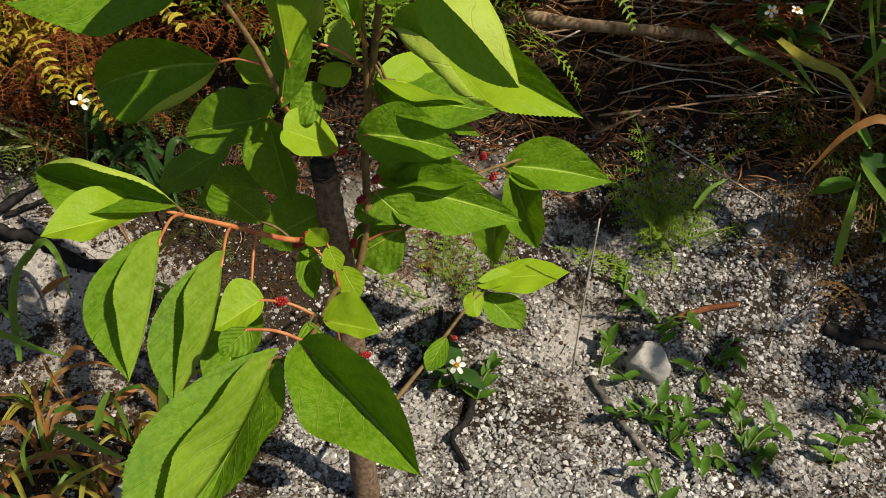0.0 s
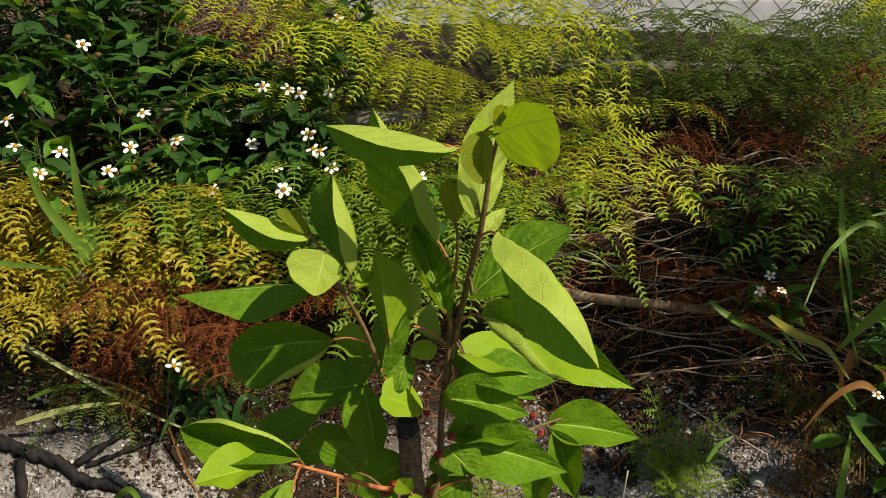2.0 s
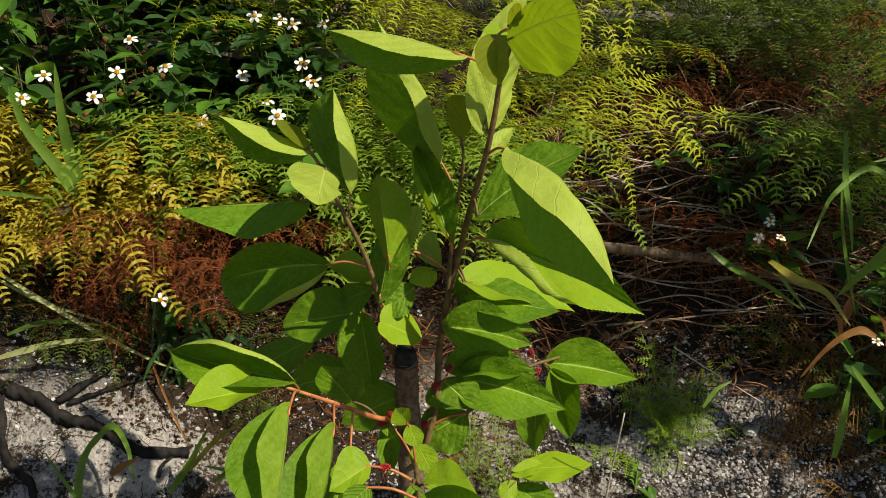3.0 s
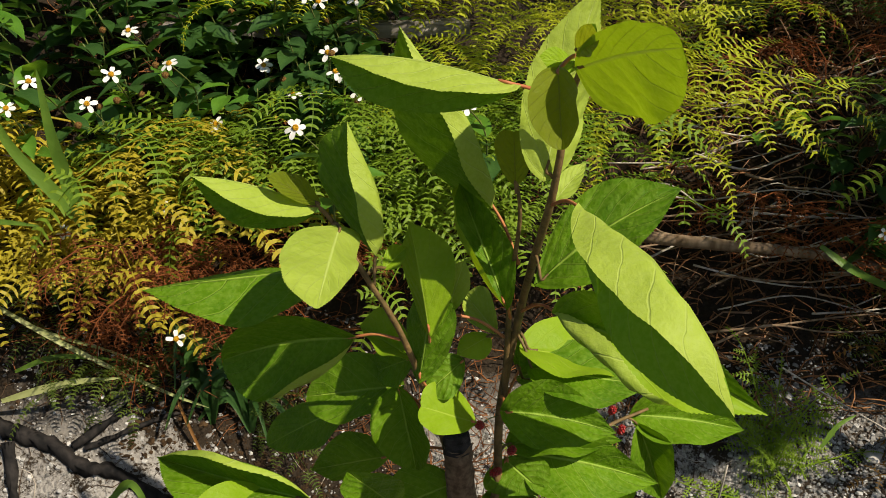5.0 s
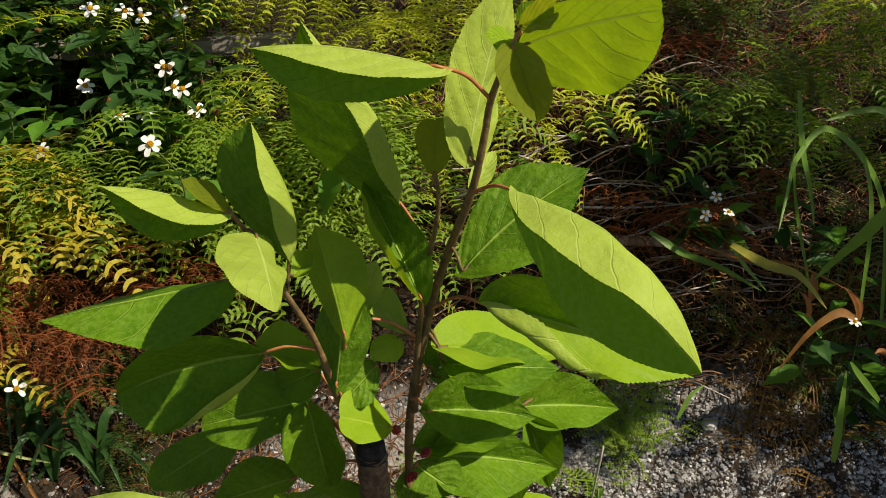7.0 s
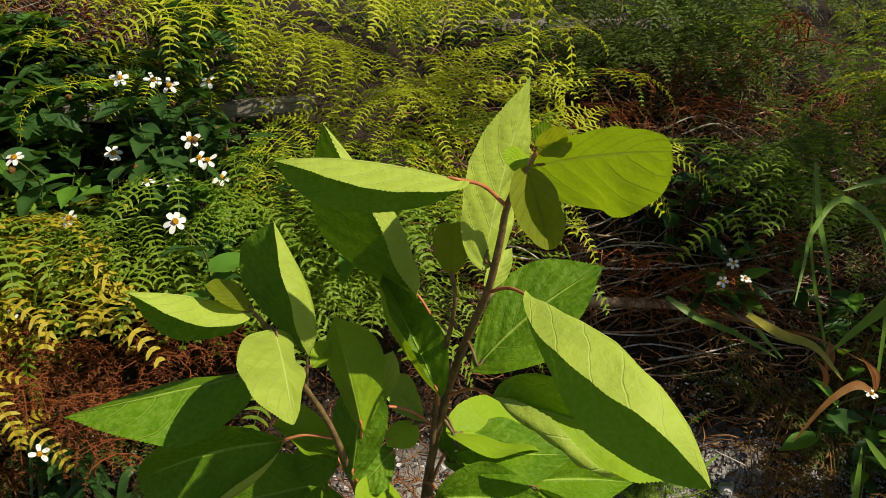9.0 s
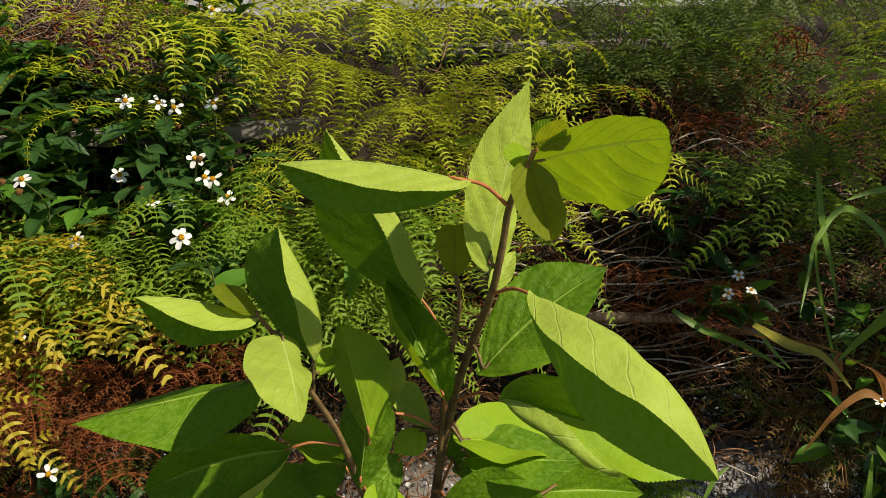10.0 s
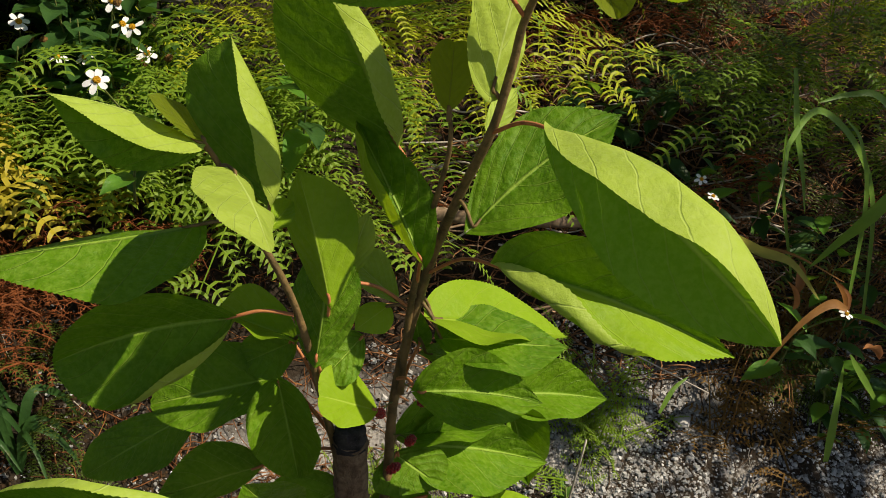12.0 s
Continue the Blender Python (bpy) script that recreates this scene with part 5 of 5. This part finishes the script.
for gx, gy in ((-0.41, 1.24), (-0.36, 1.25), (-0.44, 1.27)):
    g = tuft(gx, gy, "dark green grass in the shade of the ferns")
    for k in range(9):
        turn = grass_rng.uniform(0, 6.28)
        ln, h = grass_rng.uniform(0.05, 0.10), grass_rng.uniform(0.05, 0.11)
        d = Vector((math.cos(turn), math.sin(turn), 0))
        p0 = Vector(g.location)
        blade(g, [p0, p0 + d * ln * 0.25 + Vector((0, 0, h)), p0 + d * ln * 0.65 + Vector((0, 0, h * 0.9)), p0 + d * ln + Vector((0, 0, h * 0.35))], grass_rng.uniform(0.004, 0.007), HERB)
for gx, gy in ((-0.47, 0.97), (-0.36, 0.86), (-0.53, 0.87), (-0.29, 0.98), (-0.40, 0.78), (-0.31, 0.80), (-0.44, 0.90), (-0.48, 0.82), (-0.34, 0.94), (-0.26, 0.89)):
    g = tuft(gx, gy, "short green grass with orange tips on the pale soil")
    for k in range(10):
        a = grass_rng.uniform(0, 6.28)
        ln, h = grass_rng.uniform(0.06, 0.13), grass_rng.uniform(0.02, 0.07)
        d = Vector((math.cos(a), math.sin(a), 0))
        p0 = Vector(g.location)
        blade(g, [p0, p0 + d * ln * 0.3 + Vector((0, 0, h)), p0 + d * ln * 0.7 + Vector((0, 0, h * 0.95)), p0 + d * ln + Vector((0, 0, h * 0.45))], grass_rng.uniform(0.002, 0.0045), grass_rng.choice((GRASS, GRASS, GRASS_FADED, GRASS_DRY, GRASS_DRY)))

# ---- twigs, roots and sticks ----


def stick(name, points, r0, r1, material, label, rough=0.12, sides=7):
    p0 = Vector(points[0])
    rng = random.Random(int(abs(p0.x) * 1000) + len(points))
    ob = new(name, tube(name, [Vector(p) - p0 for p in points], r0, r1, material, sides, rough, 6, rng))
    ob.location = p0
    return tagged(ob, label, "stick", "dead sticks")


def on_ground(*xy, lift=0.004):
    return [(x, y, ground_z(x, y) + lift) for x, y in xy]


stick("stick", on_ground((0.398, 1.212), (0.44, 1.218), (0.487, 1.226), lift=0.006), 0.0055, 0.004, STICK_RED, "split reddish-brown stick on the pale soil")
stick("stick", [(0.34, 1.57, 0.372), (0.37, 1.565, 0.40), (0.404, 1.56, 0.428)], 0.0022, 0.0018, TWIG_PALE, "bleached pale twig on the bank")
stick("log", [(0.16, 1.50, 0.40), (0.24, 1.49, 0.392), (0.36, 1.47, 0.390), (0.48, 1.44, 0.388), (0.60, 1.39, 0.372)], 0.011, 0.006, TWIG, "thin brown fallen stem lying along the bank")
twig_rng = random.Random(14)
for k in range(46):
    tx, ty = twig_rng.uniform(0.14, 0.72), twig_rng.uniform(1.42, 1.72)
    tl, ta = twig_rng.uniform(0.12, 0.34), twig_rng.uniform(-0.3, 0.3)
    line = []
    for j in range(4):
        px, py = tx + tl * j / 3 * math.cos(ta), ty + 0.3 * tl * j / 3 * math.sin(ta)
        line.append((px, py, ground_z(px, py) + 0.05 + twig_rng.uniform(-0.015, 0.03)))
    stick("twig", line, twig_rng.uniform(0.0010, 0.0024), 0.0008, TWIG_PALE if k % 2 == 0 else TWIG, "dry twig lying on the bank")
for k in range(15):
    ty = twig_rng.uniform(1.47, 1.56)
    tx, tl, tz = twig_rng.uniform(0.16, 0.55), twig_rng.uniform(0.16, 0.42), ground_z(0.4, ty) + twig_rng.uniform(0.05, 0.13)
    line = [(tx + tl * j / 3, ty + twig_rng.uniform(-0.02, 0.02), tz + twig_rng.uniform(-0.012, 0.012) + 0.03 * j * twig_rng.uniform(-0.5, 0.5)) for j in range(4)]
    stick("twig", line, twig_rng.uniform(0.0014, 0.0024), 0.0010, TWIG_PALE if k % 2 else TWIG, "long bleached twig lying across the bank")
stick("root", on_ground((0.096, 1.071), (0.091, 1.025), (0.071, 0.981), (0.093, 0.92), lift=0.008), 0.006, 0.0035, CHAR, "blackened root running over the soil", 0.35, 9)
stick("root", on_ground((-0.009, 1.077), (0.017, 1.113), (0.042, 1.178), (0.045, 1.213), lift=0.012), 0.005, 0.003, CHAR, "blackened root running over the soil", 0.35, 9)
stick("root", on_ground((0.264, 1.104), (0.286, 1.046), (0.31, 0.992), (0.334, 0.943), lift=0.005), 0.0055, 0.004, GREY_WOOD, "grey-brown dead root on the soil", 0.25, 9)
stick("root", on_ground((-0.70, 1.18), (-0.658, 1.173), (-0.609, 1.167), (-0.559, 1.150), (-0.518, 1.151), (-0.454, 1.140), (-0.383, 1.164), lift=0.006), 0.012, 0.007, CHAR, "charred black root on the pale soil", 0.45, 10)
stick("root", on_ground((-0.577, 1.167), (-0.531, 1.206), (-0.505, 1.239), (-0.496, 1.255), lift=0.010), 0.006, 0.004, CHAR, "charred black root on the pale soil", 0.4, 9)
stick("root", on_ground((-0.562, 1.17), (-0.52, 1.19), (-0.47, 1.225), (-0.418, 1.253), lift=0.008), 0.0045, 0.002, CHAR, "charred black root on the pale soil", 0.4, 8)
stick("root", on_ground((-0.417, 1.119), (-0.413, 1.141), (-0.379, 1.174), lift=0.006), 0.003, 0.002, CHAR, "charred black root on the pale soil", 0.3, 8)
stick("root", on_ground((-0.66, 1.16), (-0.63, 1.10), (-0.585, 1.07), (-0.56, 1.02), lift=0.006), 0.008, 0.004, CHAR, "charred black root on the pale soil", 0.45, 9)
# black rod added in place of a shadowed hollow
stick("root", on_ground((0.613, 1.205), (0.663, 1.192), (0.716, 1.179), (0.769, 1.156), lift=0.004), 0.010, 0.006, CHAR, "black rod for the shadowed hollow at the foot of the bank", 0.45, 10)
stick("twig", [(0.245, 1.06, 0.30), (0.24, 1.08, 0.18), (0.235, 1.10, 0.02)], 0.0012, 0.0016, TWIG_PALE, "thin pale upright stalk")
stick("twig", [(0.36, 1.28, 0.30), (0.42, 1.26, 0.27), (0.50, 1.24, 0.23)], 0.0012, 0.0008, TWIG_PALE, "thin branching dead twig")

DEAD_LEAF = herb_material("dead_leaf", (0.16, 0.06, 0.02), (0.34, 0.15, 0.05), (0.40, 0.18, 0.05), 0.25, 0.7)


def dead_leaf(x, y, z, size, yaw, tilt, seed):
    v, f, uv = leaf_data(size, 0.24, 28, 55, 0.11, 16, 4, 0.0, seed)
    ob = new("dead_leaf", mesh_from("dead_leaf", v, f, DEAD_LEAF, uv))
    ob.matrix_world = Matrix.Translation((x, y, z)) @ Euler((0.2, radians(-tilt), radians(yaw))).to_matrix().to_4x4()
    return tagged(ob, "curled orange-brown dead leaf among the herbs", "leaf", "dead leaves")


for k, (lx, ly, lz, ls, la, lt) in enumerate(((0.600, 1.24, 0.372, 0.045, 60, 50), (0.655, 1.21, 0.352, 0.05, 120, 60), (0.585, 1.22, 0.36, 0.04, 150, 70),
                                             (-0.38, 0.985, 0.03, 0.05, 40, 15), (-0.47, 0.94, 0.03, 0.045, -60, 10), (-0.30, 0.93, 0.025, 0.04, 200, 10), (0.70, 1.18, 0.30, 0.05, 200, 30))):
    dead_leaf(lx, ly, lz, ls, la, lt, 40 + k)


def tangle(name, label, count, box, length, radius, material, seed, on_soil=False):
    """Countless thin dry stalks and rootlets, each its own bent rod."""
    rng = random.Random(seed)
    runs = []
    for k in range(count):
        x, y = rng.uniform(box[0], box[1]), rng.uniform(box[2], box[3])
        z = ground_z(x, y) + (0.002 if on_soil else rng.uniform(0.005, 0.05))
        ln = length * rng.uniform(0.4, 1.3)
        a, e = rng.uniform(0, 6.28), (rng.uniform(-0.1, 0.1) if on_soil else rng.uniform(-0.6, 0.8))
        p, pts = Vector((x, y, z)), []
        for j in range(5):
            pts.append(p.copy())
            p = p + Vector((math.cos(a) * math.cos(e), math.sin(a) * math.cos(e), math.sin(e))) * (ln / 4)
            if on_soil:
                p.z = ground_z(p.x, p.y) + 0.002
            a += rng.uniform(-0.7, 0.7)
            e += 0 if on_soil else rng.uniform(-0.6, 0.5)
        runs.append((pts, radius * rng.uniform(0.6, 1.3), radius * 0.5))
    ob = new(name, tubes(name, runs, material, 4))
    return tagged(ob, label, "litter", kind="stuff")


tangle("dry_stalks", "tangle of red-brown dry fern stalks on the bank", 2500, (0.10, 1.15, 1.36, 1.85), 0.085, 0.0013, plain_material("dry_stalk", (0.11, 0.05, 0.024), (0.28, 0.14, 0.062), 30.0, 0.85, 0.1, 0.3), 61)
tangle("dry_stalks", "tangle of red-brown dry fern stalks on the bank", 1700, (-0.70, 0.10, 1.24, 1.62), 0.07, 0.0009, plain_material("dry_stalk", (0.09, 0.034, 0.014), (0.24, 0.10, 0.035), 30.0, 0.85, 0.1, 0.3), 62)
tangle("dry_twigs", "heap of dry brown twigs at the top of the bank", 1000, (-1.05, -0.25, 1.80, 2.22), 0.17, 0.0018, plain_material("grey_twig", (0.06, 0.04, 0.026), (0.22, 0.165, 0.12), 30.0, 0.85, 0.1, 0.3), 65)
tangle("dry_twigs", "dry brown twigs between the ferns on the bank", 320, (0.15, 0.90, 1.45, 2.05), 0.15, 0.0016, plain_material("brown_twig", (0.13, 0.07, 0.04), (0.38, 0.25, 0.15), 30.0, 0.85, 0.1, 0.3), 66)
tangle("rootlets", "fine dark rootlets and twig bits on the soil", 1300, (-0.70, 0.80, 0.60, 1.40), 0.035, 0.0008, plain_material("rootlet", (0.02, 0.013, 0.009), (0.10, 0.065, 0.04), 30.0, 0.85, 0.1, 0.3), 63, True)
tangle("rootlets", "fine pale dry grass stalks on the soil", 160, (-0.70, 0.80, 0.60, 1.40), 0.05, 0.0007, TWIG_PALE, 64, True)

# ---- above the bank ----


def board(name, place, size, material, yaw, label, category, wear=0.003, seed=1):
    rng = random.Random(seed)
    bm = bmesh.new()
    bmesh.ops.create_cube(bm, size=1.0)
    bmesh.ops.subdivide_edges(bm, edges=[e for e in bm.edges if abs((e.verts[0].co - e.verts[1].co).x) > 0.5], cuts=14)
    for v in bm.verts:
        v.co = Vector((v.co.x * size[0], v.co.y * size[1], v.co.z * size[2])) + Vector((0, rng.uniform(-wear, wear), rng.uniform(-wear, wear)))
    bmesh.ops.bevel(bm, geom=[e for e in bm.edges if e.is_boundary or e.calc_face_angle(0) > 1.0], offset=min(size) * 0.12, segments=2, affect="EDGES")
    me = bpy.data.meshes.new(name)
    bm.to_mesh(me)
    bm.free()
    me.materials.append(material)
    ob = new(name, me)
    ob.location, ob.rotation_euler = place, (0, 0, radians(yaw))
    return tagged(ob, label, category)


board("plank", (0.56, 2.16, 0.715), (0.72, 0.025, 0.022), PLANK, 0, "weathered grey plank lying along the top of the bank", "plank")
board("plank", (-0.30, 1.58, 0.685), (0.46, 0.03, 0.022), PLANK, 4, "weathered grey plank half hidden by daisies", "plank", seed=2)
board("plank", (0.72, 1.80, 0.555), (0.42, 0.02, 0.018), PLANK, -3, "weathered grey plank on the bank", "plank", seed=3)


def chain_fence():
    """Chain-link wire between slim posts along the top of the bank."""
    fence = root("chain_link_fence", (0, 2.26, 0.62), "dark rusty chain-link fence along the top of the bank", "fence")
    runs = []
    cell = 0.075
    for i in range(-34, 44):
        for s in (1, -1):
            pts = []
            for j in range(0, 19):
                pts.append(Vector((i * cell + s * j * cell / 2, 0.004 * (1 if j % 2 else -1) * s, j * cell / 2)))
            runs.append((pts, 0.0014, 0.0014))
    child("wire_mesh", tubes("wire_mesh", runs, WIRE, 4), fence)
    for px in (-1.9, 0.98, 3.2):
        child("post", tube("post", [(px, 0.02, -0.1), (px, 0.02, 0.4), (px, 0.02, 0.85)], 0.018, 0.018, WIRE, 10), fence)


chain_fence()
wall = board("low_wall", (0.5, 3.35, 0.69), (2.0, 0.16, 0.26), CONCRETE, 0, "low grey concrete wall beyond the fence", "wall", 0.004, 4)


def house():
    place = root("house", (0.5, 8.0, 0.55), "white plastered house behind the fence", "house")
    def block(name, lo, hi, mat, parent):
        bm = bmesh.new()
        bmesh.ops.create_cube(bm, size=1.0)
        for v in bm.verts:
            v.co = Vector([lo[k] + (v.co[k] + 0.5) * (hi[k] - lo[k]) for k in range(3)])
        bmesh.ops.bevel(bm, geom=bm.edges[:], offset=0.015, segments=1, affect="EDGES")
        me = bpy.data.meshes.new(name)
        bm.to_mesh(me)
        bm.free()
        me.materials.append(mat)
        return child(name, me, parent)
    block("wall", (-5.0, 0.0, -0.3), (2.6, 5.0, 2.9), PLASTER, place)
    block("plinth", (-5.05, -0.05, -0.3), (2.65, 5.05, 0.15), CONCRETE, place)
    block("roof", (-5.4, -0.4, 2.9), (3.0, 5.4, 3.15), TILE, place)


house()


# ---- an unseen small tree, added so that its shade falls on the bank ----


def shade_tree():
    rng, spread = random.Random(91), random.Random(52814)
    tree = root("tree", (1.80, 0.64, ground_z(1.80, 0.64)), "unseen small leafy tree added to shade the bank", "tree")
    child("trunk", tube("trunk", [(0, 0, -0.05), (0.02, 0.01, 0.6), (-0.03, 0.02, 1.2), (0.0, 0.05, 1.9)], 0.04, 0.015, BARK, 10, 0.08, 6, rng), tree)
    crown_v, crown_f = [], []
    leaf_v, leaf_f, _ = leaf_data(0.085, 0.36, 12, 0.0, 0.04, 8, 1, 0.0, 3)
    for k in range(20):
        a, h = spread.uniform(0, 6.28), spread.uniform(1.2, 1.8)
        reach = spread.uniform(0.25, 0.6)
        end = Vector((math.cos(a) * reach - 0.15, math.sin(a) * reach * 0.9 + 0.0, h + spread.uniform(0.1, 0.5)))
        start = Vector((0, 0.03, h))
        child("limb", tube("limb", [start, (start + end) * 0.5 + Vector((0, 0, 0.06)), end], 0.010, 0.003, BARK, 6, 0.08, 5, rng), tree)
        for j in range(9):
            t = spread.uniform(0.25, 1.08)
            p = start + (end - start) * t + Vector((spread.gauss(0, 0.09), spread.gauss(0, 0.09), spread.gauss(0, 0.07)))
            m = Matrix.Translation(p) @ Euler((spread.uniform(-0.6, 0.6), spread.uniform(-0.6, 0.9), spread.uniform(0, 6.28))).to_matrix().to_4x4() @ Matrix.Scale(spread.uniform(0.7, 1.3), 4)
            b = len(crown_v)
            crown_v += [m @ q for q in leaf_v]
            crown_f += [tuple(b + i for i in f) for f in leaf_f]
    child("crown", mesh_from("crown", crown_v, crown_f, HERB), tree, "loose crown of dark green leaves")


shade_tree()
